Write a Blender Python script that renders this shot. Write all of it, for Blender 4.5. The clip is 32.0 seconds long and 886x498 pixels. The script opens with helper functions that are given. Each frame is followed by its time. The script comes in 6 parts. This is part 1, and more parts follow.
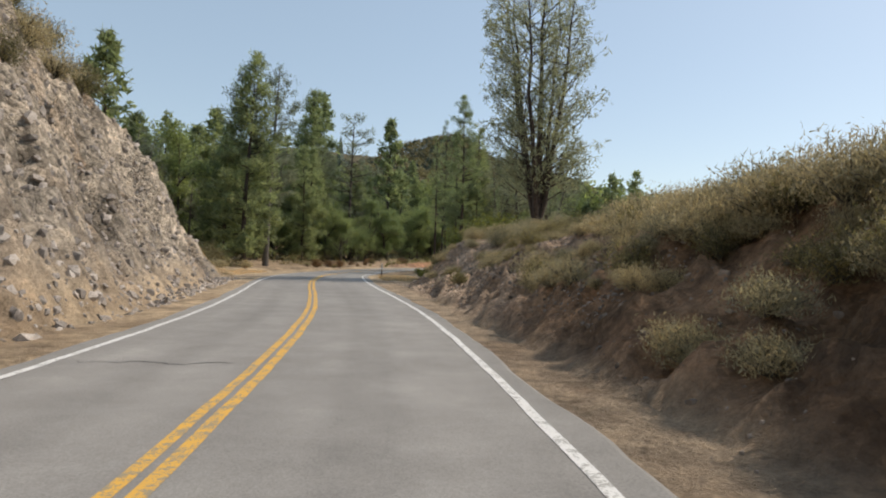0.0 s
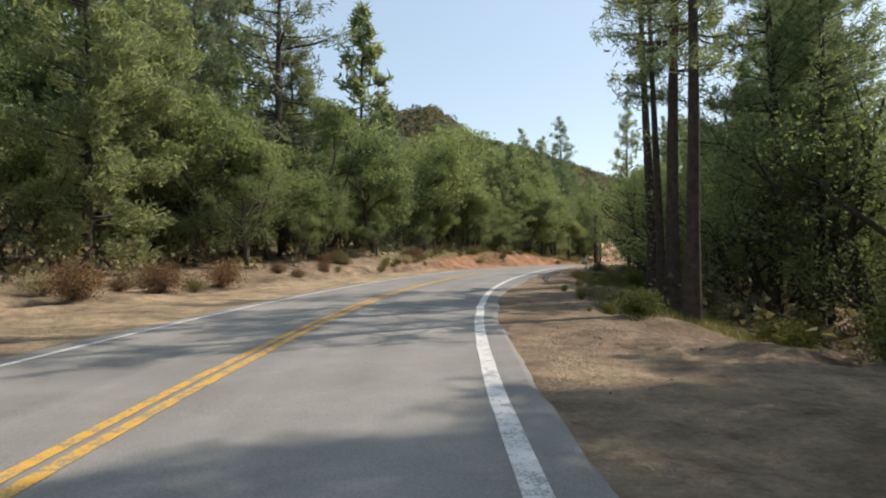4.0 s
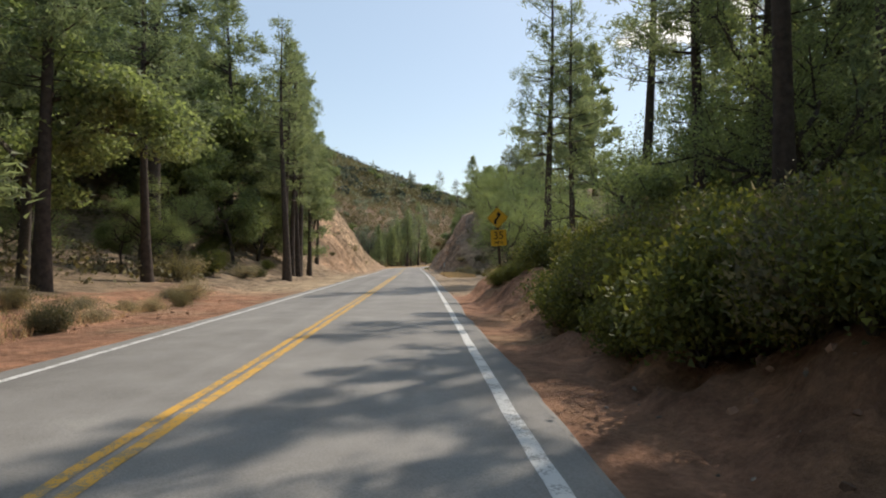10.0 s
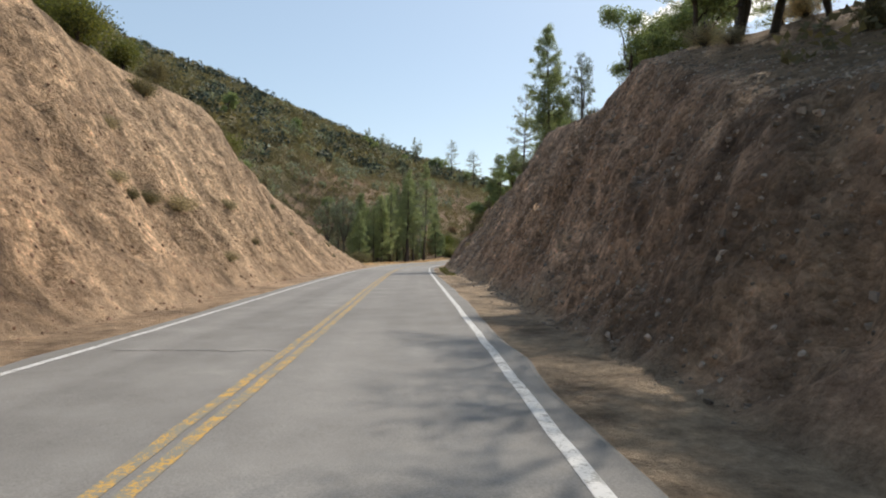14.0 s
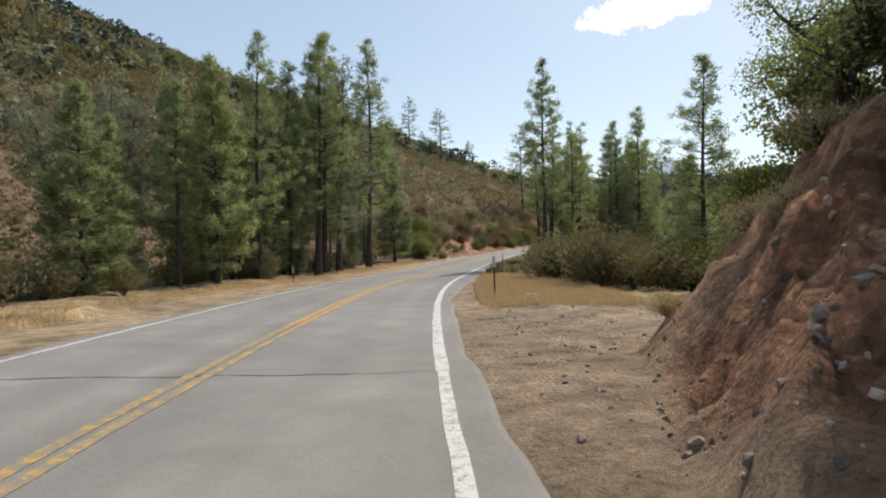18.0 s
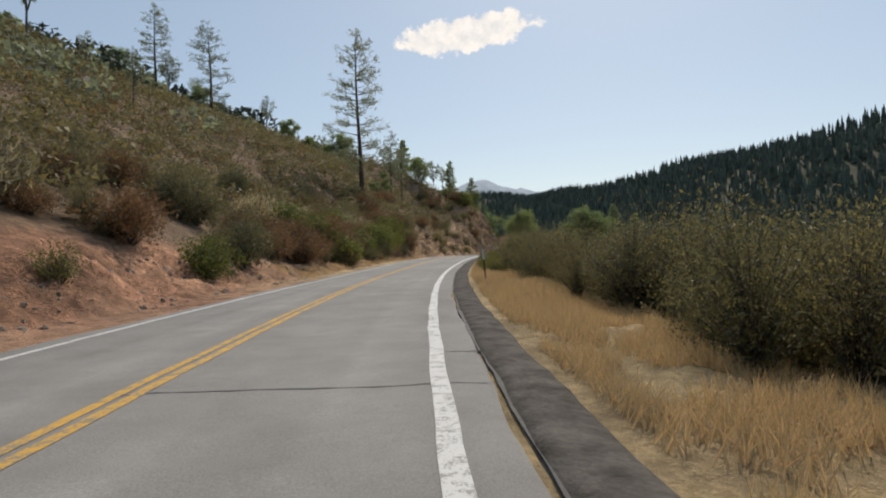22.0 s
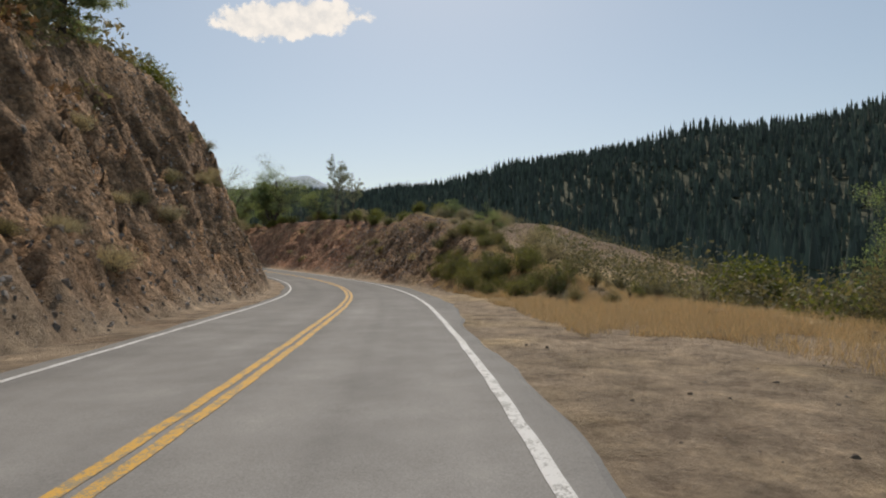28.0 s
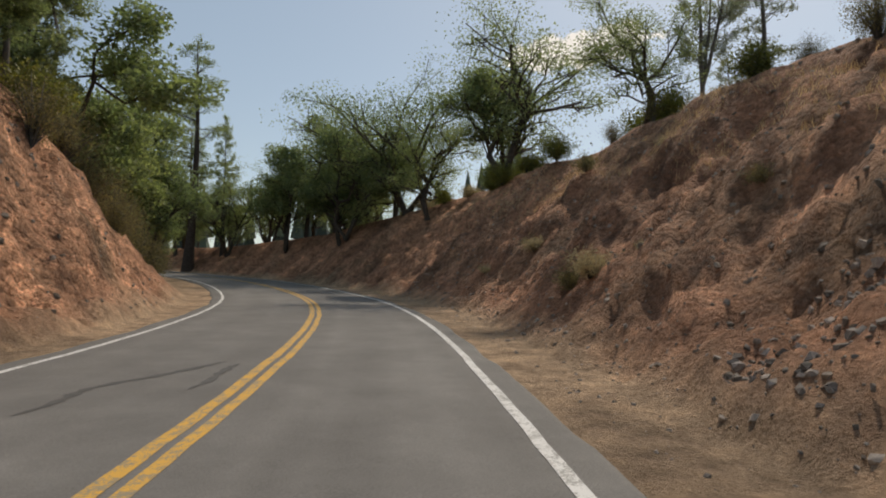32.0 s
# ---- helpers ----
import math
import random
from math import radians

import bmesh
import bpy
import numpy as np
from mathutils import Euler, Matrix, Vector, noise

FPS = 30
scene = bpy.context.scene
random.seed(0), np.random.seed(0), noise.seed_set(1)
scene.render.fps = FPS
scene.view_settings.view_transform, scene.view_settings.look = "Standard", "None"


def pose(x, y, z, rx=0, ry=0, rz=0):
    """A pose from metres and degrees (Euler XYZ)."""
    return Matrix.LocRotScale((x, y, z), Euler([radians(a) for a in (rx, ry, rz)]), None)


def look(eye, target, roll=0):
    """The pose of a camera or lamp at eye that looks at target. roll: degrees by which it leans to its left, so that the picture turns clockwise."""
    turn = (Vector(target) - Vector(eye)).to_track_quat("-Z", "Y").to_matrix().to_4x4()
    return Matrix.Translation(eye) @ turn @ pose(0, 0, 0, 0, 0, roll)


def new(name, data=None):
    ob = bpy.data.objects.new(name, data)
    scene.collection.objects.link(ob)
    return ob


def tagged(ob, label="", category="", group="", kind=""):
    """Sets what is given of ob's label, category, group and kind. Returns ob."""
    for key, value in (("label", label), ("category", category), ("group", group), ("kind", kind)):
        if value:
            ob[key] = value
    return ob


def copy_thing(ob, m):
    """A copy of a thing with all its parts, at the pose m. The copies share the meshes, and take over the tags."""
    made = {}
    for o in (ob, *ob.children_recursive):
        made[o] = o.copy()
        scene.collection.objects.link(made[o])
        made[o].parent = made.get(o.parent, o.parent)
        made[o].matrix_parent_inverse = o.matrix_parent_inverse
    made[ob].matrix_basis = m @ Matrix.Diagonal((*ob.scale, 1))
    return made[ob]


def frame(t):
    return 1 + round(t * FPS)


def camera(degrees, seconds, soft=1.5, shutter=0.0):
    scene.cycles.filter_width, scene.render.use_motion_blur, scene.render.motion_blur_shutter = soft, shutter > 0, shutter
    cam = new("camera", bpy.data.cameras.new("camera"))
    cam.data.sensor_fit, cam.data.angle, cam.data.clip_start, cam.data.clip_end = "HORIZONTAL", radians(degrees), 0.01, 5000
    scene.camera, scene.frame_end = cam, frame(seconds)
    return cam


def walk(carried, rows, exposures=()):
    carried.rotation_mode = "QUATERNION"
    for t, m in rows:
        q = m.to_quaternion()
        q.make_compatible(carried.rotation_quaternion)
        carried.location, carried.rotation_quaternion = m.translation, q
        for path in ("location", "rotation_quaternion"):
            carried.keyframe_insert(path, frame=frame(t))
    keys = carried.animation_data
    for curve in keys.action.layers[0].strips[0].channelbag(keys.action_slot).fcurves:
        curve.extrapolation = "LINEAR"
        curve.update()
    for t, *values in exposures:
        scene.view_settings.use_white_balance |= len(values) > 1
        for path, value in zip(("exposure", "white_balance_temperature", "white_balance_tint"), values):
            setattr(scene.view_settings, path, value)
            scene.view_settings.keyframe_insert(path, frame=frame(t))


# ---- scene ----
cam = camera(72.0, 32.0, soft=2.0)
PATH = [
    (0, (-0.09, -0.01, 1.57), (-0.092, 4.992, 1.690), 2.21),
    (0.5, (-0.71, 8.50, 1.54), (-1.069, 13.483, 1.671), 1.72),
    (1, (-1.92, 16.93, 1.52), (-2.584, 21.886, 1.647), 1.16),
    (1.5, (-3.40, 25.31, 1.57), (-4.201, 30.246, 1.700), 1.09),
    (2, (-5.03, 33.65, 1.63), (-5.774, 38.590, 1.710), 1.48),
    (2.5, (-6.41, 42.03, 1.65), (-7.018, 46.990, 1.712), -0.32),
    (3, (-7.62, 50.69, 1.59), (-8.006, 55.671, 1.665), -0.20),
    (3.5, (-8.36, 59.40, 1.53), (-8.432, 64.398, 1.600), -0.22),
    (4, (-8.50, 68.13, 1.53), (-8.195, 73.125, 1.602), -0.40),
    (4.5, (-7.95, 76.85, 1.60), (-7.247, 81.801, 1.662), -0.85),
    (5, (-6.72, 85.66, 1.70), (-5.595, 90.533, 1.763), 0.13),
    (5.5, (-4.80, 94.41, 1.82), (-3.313, 99.185, 1.868), 1.42),
    (6, (-2.27, 103.08, 1.96), (-0.499, 107.750, 1.992), -0.11),
    (6.5, (0.78, 111.63, 2.07), (2.787, 116.209, 2.137), 0.50),
    (7, (4.22, 120.05, 2.10), (6.401, 124.549, 2.158), 1.15),
    (7.5, (7.99, 128.43, 2.06), (10.262, 132.883, 2.074), 1.41),
    (8, (11.92, 136.81, 2.01), (14.213, 141.255, 2.054), 1.55),
    (8.5, (15.89, 145.23, 1.96), (18.193, 149.661, 2.010), 0.84),
    (9, (19.90, 153.66, 1.89), (22.212, 158.092, 1.888), 0.04),
    (9.5, (23.93, 162.13, 1.78), (26.230, 166.572, 1.805), -0.41),
    (10, (27.97, 170.65, 1.66), (30.257, 175.094, 1.710), 0.01),
    (10.5, (31.98, 179.22, 1.57), (34.246, 183.680, 1.587), -0.24),
    (11, (36.01, 187.82, 1.49), (38.268, 192.282, 1.526), 0.13),
    (11.5, (39.99, 196.45, 1.41), (42.238, 200.911, 1.434), 0.41),
    (12, (43.91, 205.08, 1.33), (46.150, 209.545, 1.357), 0.23),
    (12.5, (47.70, 213.74, 1.26), (49.949, 218.205, 1.301), -0.42),
    (13, (51.83, 222.26, 1.19), (54.058, 226.734, 1.150), -0.28),
    (13.5, (55.67, 231.03, 1.09), (57.915, 235.500, 1.144), -0.39),
    (14, (59.74, 239.87, 0.96), (61.993, 244.330, 0.945), 0.80),
    (14.5, (63.92, 248.76, 0.83), (66.164, 253.232, 0.841), -0.28),
    (15, (68.01, 257.81, 0.73), (70.261, 262.274, 0.777), -0.13),
    (15.5, (72.16, 266.94, 0.64), (74.413, 271.399, 0.697), -0.09),
    (16, (76.37, 276.14, 0.52), (78.645, 280.598, 0.572), -0.10),
    (16.5, (80.69, 285.42, 0.37), (82.995, 289.851, 0.408), -0.19),
    (17, (85.18, 294.71, 0.21), (87.558, 299.114, 0.233), 0.27),
    (17.5, (89.87, 304.03, 0.02), (92.350, 308.374, -0.035), 0.30),
    (18, (94.91, 313.27, -0.17), (97.499, 317.546, -0.193), -0.90),
    (18.5, (100.07, 322.51, -0.32), (102.797, 326.695, -0.370), -0.71),
    (19, (105.38, 331.66, -0.47), (108.288, 335.726, -0.506), -0.61),
    (19.5, (111.28, 340.47, -0.62), (114.365, 344.403, -0.650), -0.49),
    (20, (117.57, 349.03, -0.78), (120.808, 352.846, -0.776), 0.13),
    (20.5, (124.16, 357.39, -0.87), (127.512, 361.098, -0.851), -0.34),
    (21, (130.84, 365.64, -0.86), (134.327, 369.229, -0.804), -1.28),
    (21.5, (138.02, 373.51, -0.74), (141.619, 376.978, -0.660), -1.49),
    (22, (145.53, 381.12, -0.56), (149.243, 384.466, -0.466), -1.52),
    (22.5, (153.30, 388.54, -0.34), (157.108, 391.779, -0.257), -1.76),
    (23, (161.23, 395.90, -0.09), (165.136, 399.018, -0.033), -1.73),
    (23.5, (169.47, 402.97, 0.18), (173.483, 405.953, 0.204), -1.26),
    (24, (177.98, 409.79, 0.47), (182.082, 412.652, 0.482), -1.64),
    (24.5, (186.70, 416.44, 0.78), (190.906, 419.138, 0.841), -1.68),
    (25, (195.78, 422.55, 1.07), (200.071, 425.108, 1.177), -1.45),
    (25.5, (204.96, 428.51, 1.35), (209.327, 430.933, 1.434), -0.54),
    (26, (214.36, 433.94, 1.57), (218.804, 436.225, 1.603), 0.49),
    (26.5, (223.97, 438.85, 1.65), (228.424, 441.132, 1.665), 0.65),
    (27, (233.34, 444.08, 1.62), (237.822, 446.291, 1.670), 0.21),
    (27.5, (242.71, 449.14, 1.57), (247.227, 451.296, 1.634), -0.09),
    (28, (252.06, 454.12, 1.49), (256.572, 456.276, 1.572), -0.44),
    (28.5, (261.30, 459.15, 1.40), (265.770, 461.394, 1.480), -1.11),
    (29, (270.34, 464.40, 1.27), (274.726, 466.796, 1.370), -0.67),
    (29.5, (279.07, 469.98, 1.19), (283.322, 472.617, 1.273), -0.60),
    (30, (287.38, 476.01, 1.14), (291.442, 478.916, 1.262), -0.26),
    (30.5, (295.17, 482.43, 1.06), (299.036, 485.599, 1.192), 0.40),
    (31, (302.35, 489.33, 1.01), (305.949, 492.793, 1.195), -0.22),
    (31.5, (309.21, 496.42, 1.07), (312.531, 500.150, 1.303), 0.99),
    (32, (315.19, 504.21, 1.18), (318.253, 508.150, 1.493), 0.99),
]
EXPOSURES = [(0.0, 0.10, 7200.0, 12.0), (1.0, 0.26, 7150.0, 12.0), (2.0, 0.70, 7150.0, 12.0), (3.5, 0.45, 7200.0, 12.0), (5.0, 0.30, 7300.0, 12.0), (9.0, 0.18, 7150.0, 12.0), (14.0, 0.14, 6950.0, 11.0), (18.0, 0.10, 7150.0, 12.0), (20.5, 0.08, 7150.0, 12.0), (22.5, -0.34, 7100.0, 12.0), (29.0, -0.38, 7350.0, 12.0), (32.0, -0.30, 7500.0, 12.0)]
walk(cam, [(t, look(eye, target, roll)) for t, eye, target, roll in PATH], EXPOSURES)

# ---- sky and sun ----
SUN_AZ, SUN_EL = radians(64), radians(47)
world = bpy.data.worlds.new("sky")
scene.world = world
world.use_nodes = True
wn = world.node_tree
wn.nodes.clear()
sky = wn.nodes.new("ShaderNodeTexSky")
sky.sky_type, sky.sun_disc = "NISHITA", False
sky.sun_elevation, sky.sun_rotation = SUN_EL, SUN_AZ
sky.air_density, sky.dust_density, sky.ozone_density = 1.0, 0.7, 1.0
bg = wn.nodes.new("ShaderNodeBackground")
bg.inputs["Strength"].default_value = 0.15
out = wn.nodes.new("ShaderNodeOutputWorld")
haze = wn.nodes.new("ShaderNodeMix")
haze.data_type = "RGBA"
haze.inputs["Factor"].default_value = 0.42
haze.inputs[7].default_value = (2.95, 4.05, 5.0, 1)
wn.links.new(sky.outputs[0], haze.inputs[6])
wn.links.new(haze.outputs[2], bg.inputs[0])
wn.links.new(bg.outputs[0], out.inputs[0])
sun_data = bpy.data.lights.new("sun", "SUN")
sun_data.energy, sun_data.angle, sun_data.color = 3.3, radians(0.6), (1.0, 0.95, 0.87)
sun = new("sun", sun_data)
sun.matrix_world = look((0, 0, 300), (-math.sin(SUN_AZ) * math.cos(SUN_EL), -math.cos(SUN_AZ) * math.cos(SUN_EL), 300 - math.sin(SUN_EL)))

# ---- the line of the road ----
ROAD = [
    (2.7, -60.0), (0.9, -35.0), (-0.9, -10.1), (-3.4, 14.8), (-8.3, 39.3), (-11.1, 64.1),
    (-9.0, 88.9), (-1.5, 112.7), (8.8, 135.5), (19.5, 158.1), (30.1, 180.8), (40.7, 203.4),
    (51.2, 226.1), (61.6, 248.8), (71.8, 271.6), (82.2, 294.4), (93.4, 316.7), (106.2, 338.2),
    (121.2, 358.2), (137.5, 377.1), (155.3, 394.7), (174.4, 410.8), (194.7, 425.4), (216.2, 438.1),
    (238.3, 449.7), (260.5, 461.3), (281.7, 474.4), (300.7, 490.6), (316.6, 509.8), (328.1, 532.0),
    (330.8, 556.9), (320.2, 579.6), (301.0, 595.7),
]
ROAD_Z = [-0.02, -0.02, -0.02, 0.05, 0.24, 0.10, 0.32, 0.62, 0.54, 0.34, 0.06, -0.18, -0.42, -0.75, -0.98, -1.33, -1.77, -2.11, -2.34, -2.15, -1.65, -1.07, -0.33, 0.09, 0.07, -0.12, -0.45, -0.55, -0.23, 0.6, 1.75, 3.0, 4.2]

ROAD_START, ROAD_END = -60.0, 738.0


def catmull(points, per):
    p = np.array(points, float)
    p = np.vstack([2 * p[0] - p[1], p, 2 * p[-1] - p[-2]])
    u = np.linspace(0, 1, per, endpoint=False)[:, None]
    rows = []
    for a, b, c, d in zip(p[:-3], p[1:-2], p[2:-1], p[3:]):
        rows.append(0.5 * (2 * b + (c - a) * u + (2 * a - 5 * b + 4 * c - d) * u**2 + (3 * b - 3 * c + d - a) * u**3))
    return np.vstack(rows + [p[-2:-1]])


RC = catmull(ROAD, 50)
RS = np.r_[0, np.cumsum(np.hypot(*np.diff(RC, axis=0).T))] - 60.0
RT = np.gradient(RC, axis=0)
RT /= np.hypot(RT[:, 0], RT[:, 1])[:, None]
RZ = catmull([(z,) for z in ROAD_Z], 50)[:, 0]
RZS = np.linspace(-60, -60 + 25 * (len(ROAD_Z) - 1), len(RZ))


def road_z(s):
    return np.interp(s, RZS, RZ)


# the left lane is wider in some stretches than in others
WIDER = np.array([(-60, -0.4), (8, -0.45), (17, -0.4), (28, -0.45), (42, -0.3), (60, 0), (85, -0.4), (113, -0.85), (170, -0.45), (200, -0.4), (265, 0), (325, 0.05), (345, 0.4), (384, 0.4), (395, 0), (420, 0), (455, -0.8), (498, -0.9), (540, -0.4), (580, 0.2), (605, 0.35), (740, 0.4)])


def plan(s, n):
    """Plan position of a place s metres along the road and n metres to its right."""
    n = n - np.interp(s, WIDER[:, 0], WIDER[:, 1]) * np.clip(-np.asarray(n) / 3.2, 0, 1)
    tx, ty = np.interp(s, RS, RT[:, 0]), np.interp(s, RS, RT[:, 1])
    return np.interp(s, RS, RC[:, 0]) + n * ty, np.interp(s, RS, RC[:, 1]) - n * tx


def heading(s):
    """Degrees to turn +y onto the road's direction at s."""
    return math.degrees(math.atan2(-np.interp(s, RS, RT[:, 0]), np.interp(s, RS, RT[:, 1])))


# ---- smooth noise ----
GRID = np.random.RandomState(5).rand(256, 256)


def value_noise(x, y):
    x, y = np.asarray(x, float), np.asarray(y, float)
    i, j = np.floor(x).astype(int), np.floor(y).astype(int)
    u, v = x - i, y - j
    u, v = u * u * (3 - 2 * u), v * v * (3 - 2 * v)
    a, b = GRID[i % 256, j % 256], GRID[(i + 1) % 256, j % 256]
    c, d = GRID[i % 256, (j + 1) % 256], GRID[(i + 1) % 256, (j + 1) % 256]
    return (a * (1 - u) + b * u) * (1 - v) + (c * (1 - u) + d * u) * v - 0.5


def fbm(x, y, octaves=4):
    return sum(value_noise(x * 2.03**k + 17 * k, y * 2.03**k + 31 * k) * 0.55**k for k in range(octaves))


# ---- roadside profile: shoulder, bank height, bank run, slope behind (near, far), roughness ----
LEFT = np.array([
    (-60, 1.9, 19, 9.6, 0.2, 0.1, 1.2), (18, 1.9, 17.5, 9.2, 0.2, 0.1, 1.2), (30, 2.0, 11, 6.6, 0.1, 0.1, 1.1), (36, 2.4, 4.6, 4, 0.1, 0.1, 0.8), (45, 3, 0.3, 3, 0.06, 0.12, 0.2),
    (90, 4, 0.2, 3, 0.06, 0.12, 0.2), (120, 3.2, 0.8, 1.5, 0.07, 0.13, 0.25), (140, 2.2, 1.5, 2.0, 0.05, 0.13, 0.35), (185, 2.6, 1.0, 2.4, 0.04, 0.15, 0.35),
    (205, 4.0, 0.2, 3, 0.04, 0.2, 0.15),
])
LEFT2 = np.array([
    (238, 3.4, 0.5, 3.2, 0.45, 0.3, 0.2), (246, 3.2, 0.7, 3.2, 0.75, 0.4, 0.3), (253, 2.8, 1.4, 3.6, 0.9, 0.4, 0.4), (258, 2.5, 2.8, 4.4, 0.88, 0.4, 0.5), (264, 2.2, 5.6, 5.8, 0.78, 0.42, 0.6), (277, 2.0, 12.6, 9.8, 0.5, 0.44, 0.65), (300, 1.8, 12, 9.6, 0.4, 0.44, 0.6), (322, 2.0, 8.5, 8, 0.1, 0.55, 0.5), (333, 2.2, 5.4, 6.5, 0.0, 0.65, 0.5), (341, 2.6, 2.0, 4.5, -0.05, 0.75, 0.3),
    (346, 3.0, 0.2, 4, -0.06, 0.78, 0.2), (380, 3.4, 0.2, 3, -0.05, 0.82, 0.2), (405, 3.4, 0.2, 3, -0.03, 0.80, 0.2), (425, 2.6, 0.6, 2, 0.4, 0.62, 0.3), (442, 1.9, 2.2, 3.0, 0.5, 0.54, 0.5),
    (462, 1.8, 0.7, 2.2, 0.55, 0.50, 0.3), (484, 1.9, 0.7, 2.4, 0.6, 0.48, 0.4), (500, 1.9, 2.2, 4.2, 0.66, 0.46, 0.7),
])
LEFT3 = np.array([
    (515, 2.0, 3.2, 4.6, 0.72, 0.42, 0.8), (540, 2.0, 4.2, 5.4, 0.68, 0.40, 0.9), (560, 2.0, 10.5, 6.2, 0.5, 0.35, 1.3), (592, 1.6, 14.5, 7.6, 0.35, 0.3, 1.3), (612, 1.5, 13, 7.2, 0.45, 0.3, 1.1),
    (640, 1.5, 10, 6.6, 0.5, 0.3, 0.9), (660, 1.6, 6.5, 5.5, 0.4, 0.2, 0.7), (676, 2.5, 0.5, 4, 0.0, 0.1, 0.3), (740, 3, 0.3, 4, 0.0, 0.1, 0.3),
])
RIGHT = np.array([
    (-60, 1.7, 2.8, 3.4, 0.16, 0.0, 0.6), (10, 1.6, 2.8, 3.4, 0.16, 0.0, 0.6), (18, 1.2, 2.9, 3.7, 0.16, 0.0, 0.7), (26, 1.15, 2.8, 3.8, 0.18, 0.0, 0.7), (34, 1.8, 2.5, 3.3, 0.2, 0.0, 0.6), (39, 4.0, 1.6, 3.5, 0.3, 0.0, 0.5), (43, 13, 0.3, 4, 0.1, -0.1, 0.2),
    (62, 12, 0.1, 4, -0.08, -0.1, 0.2), (80, 2.8, -0.3, 2, -0.22, -0.05, 0.2), (125, 3.0, -0.2, 2, -0.12, -0.05, 0.2), (146, 4.0, 0.2, 2, 0.02, 0.0, 0.2),
    (156, 3.0, 0.9, 2.4, 0.05, 0.0, 0.35), (166, 1.25, 1.35, 2.5, 0.03, 0.0, 0.5), (198, 1.2, 1.3, 2.0, 0.02, 0.0, 0.45),
])
RIGHT2 = np.array([
    (205, 1.0, 0.95, 1.0, 0.02, 0.0, 0.3), (208, 1.3, 0.7, 1.2, 0.02, 0.0, 0.2), (212, 8, 0.1, 2, 0.0, 0.0, 0.1), (232, 8, 0.1, 2, 0.03, 0.1, 0.15), (244, 4.5, 0.1, 2, 0.12, 0.1, 0.2),
    (256, 4.5, 0.6, 3, 0.3, 0.1, 0.3), (259.5, 2.2, 3.0, 3.4, 0.3, 0.1, 0.5), (267, 1.8, 4.4, 3.4, 0.3, 0.1, 0.7), (279, 2.3, 9, 5.4, 0.3, 0.1, 0.8), (288, 2.0, 10, 6.8, 0.3, 0.1, 0.8), (318, 2.0, 12, 8.4, 0.3, 0.1, 0.8),
    (334, 1.6, 9, 6.2, 0.2, 0.0, 0.8), (343, 1.9, 6, 5, 0.1, 0.0, 0.8), (348, 3.4, 3.4, 4, 0.1, -0.1, 0.5),
])
RIGHT3 = np.array([
    (353, 7.0, 0.2, 3, -0.2, -0.15, 0.2), (372, 5.5, -0.1, 3, -0.3, -0.2, 0.2), (405, 3.2, -0.2, 2, -0.3, -0.25, 0.2), (420, 2.9, -0.3, 2, -0.2, -0.25, 0.2),
    (500, 3.0, -0.3, 2, -0.2, -0.25, 0.2), (512, 8.0, -0.1, 2, -0.22, -0.25, 0.2), (560, 8.5, -0.1, 2, -0.3, -0.25, 0.2), (580, 5.0, 0.2, 3, -0.2, -0.2, 0.3),
    (588, 3.2, 1.9, 3.4, -0.3, -0.25, 0.6), (600, 2.4, 4.2, 5.0, -0.15, -0.3, 0.8), (612, 1.8, 5.6, 6.0, -0.12, -0.3, 0.9), (624, 1.5, 6.8, 7.6, -0.08, -0.3, 0.7), (648, 2.1, 7.8, 9.0, 0.0, -0.25, 0.6), (676, 2.0, 7.0, 8.4, 0.04, -0.1, 0.6), (700, 2.2, 3.0, 5, 0.05, 0.0, 0.5), (740, 2.4, 0.5, 4, 0.0, 0.0, 0.3),
])
SIDES = {-1: np.vstack([LEFT, LEFT2, LEFT3]), 1: np.vstack([RIGHT, RIGHT2, RIGHT3])}


def facets(x, y, seed=0):
    """Blocky broken relief: a tilted plane for each cell of a random mosaic."""
    i, j = np.floor(x).astype(int), np.floor(y).astype(int)
    best, high = np.full(x.shape, 9.0), np.zeros(x.shape)
    for di in (-1, 0, 1):
        for dj in (-1, 0, 1):
            a, c = (i + di + seed) % 256, (j + dj + 3 * seed) % 256
            px, py = x - (i + di + GRID[a, c]), y - (j + dj + GRID[c, a])
            d = px * px + py * py
            h = GRID[(a + 91) % 256, c] - 0.5 + (GRID[a, (c + 57) % 256] - 0.5) * px * 1.6 + (GRID[(a + 33) % 256, (c + 20) % 256] - 0.5) * py * 1.6
            high = np.where(d < best, h, high)
            best = np.minimum(d, best)
    return high


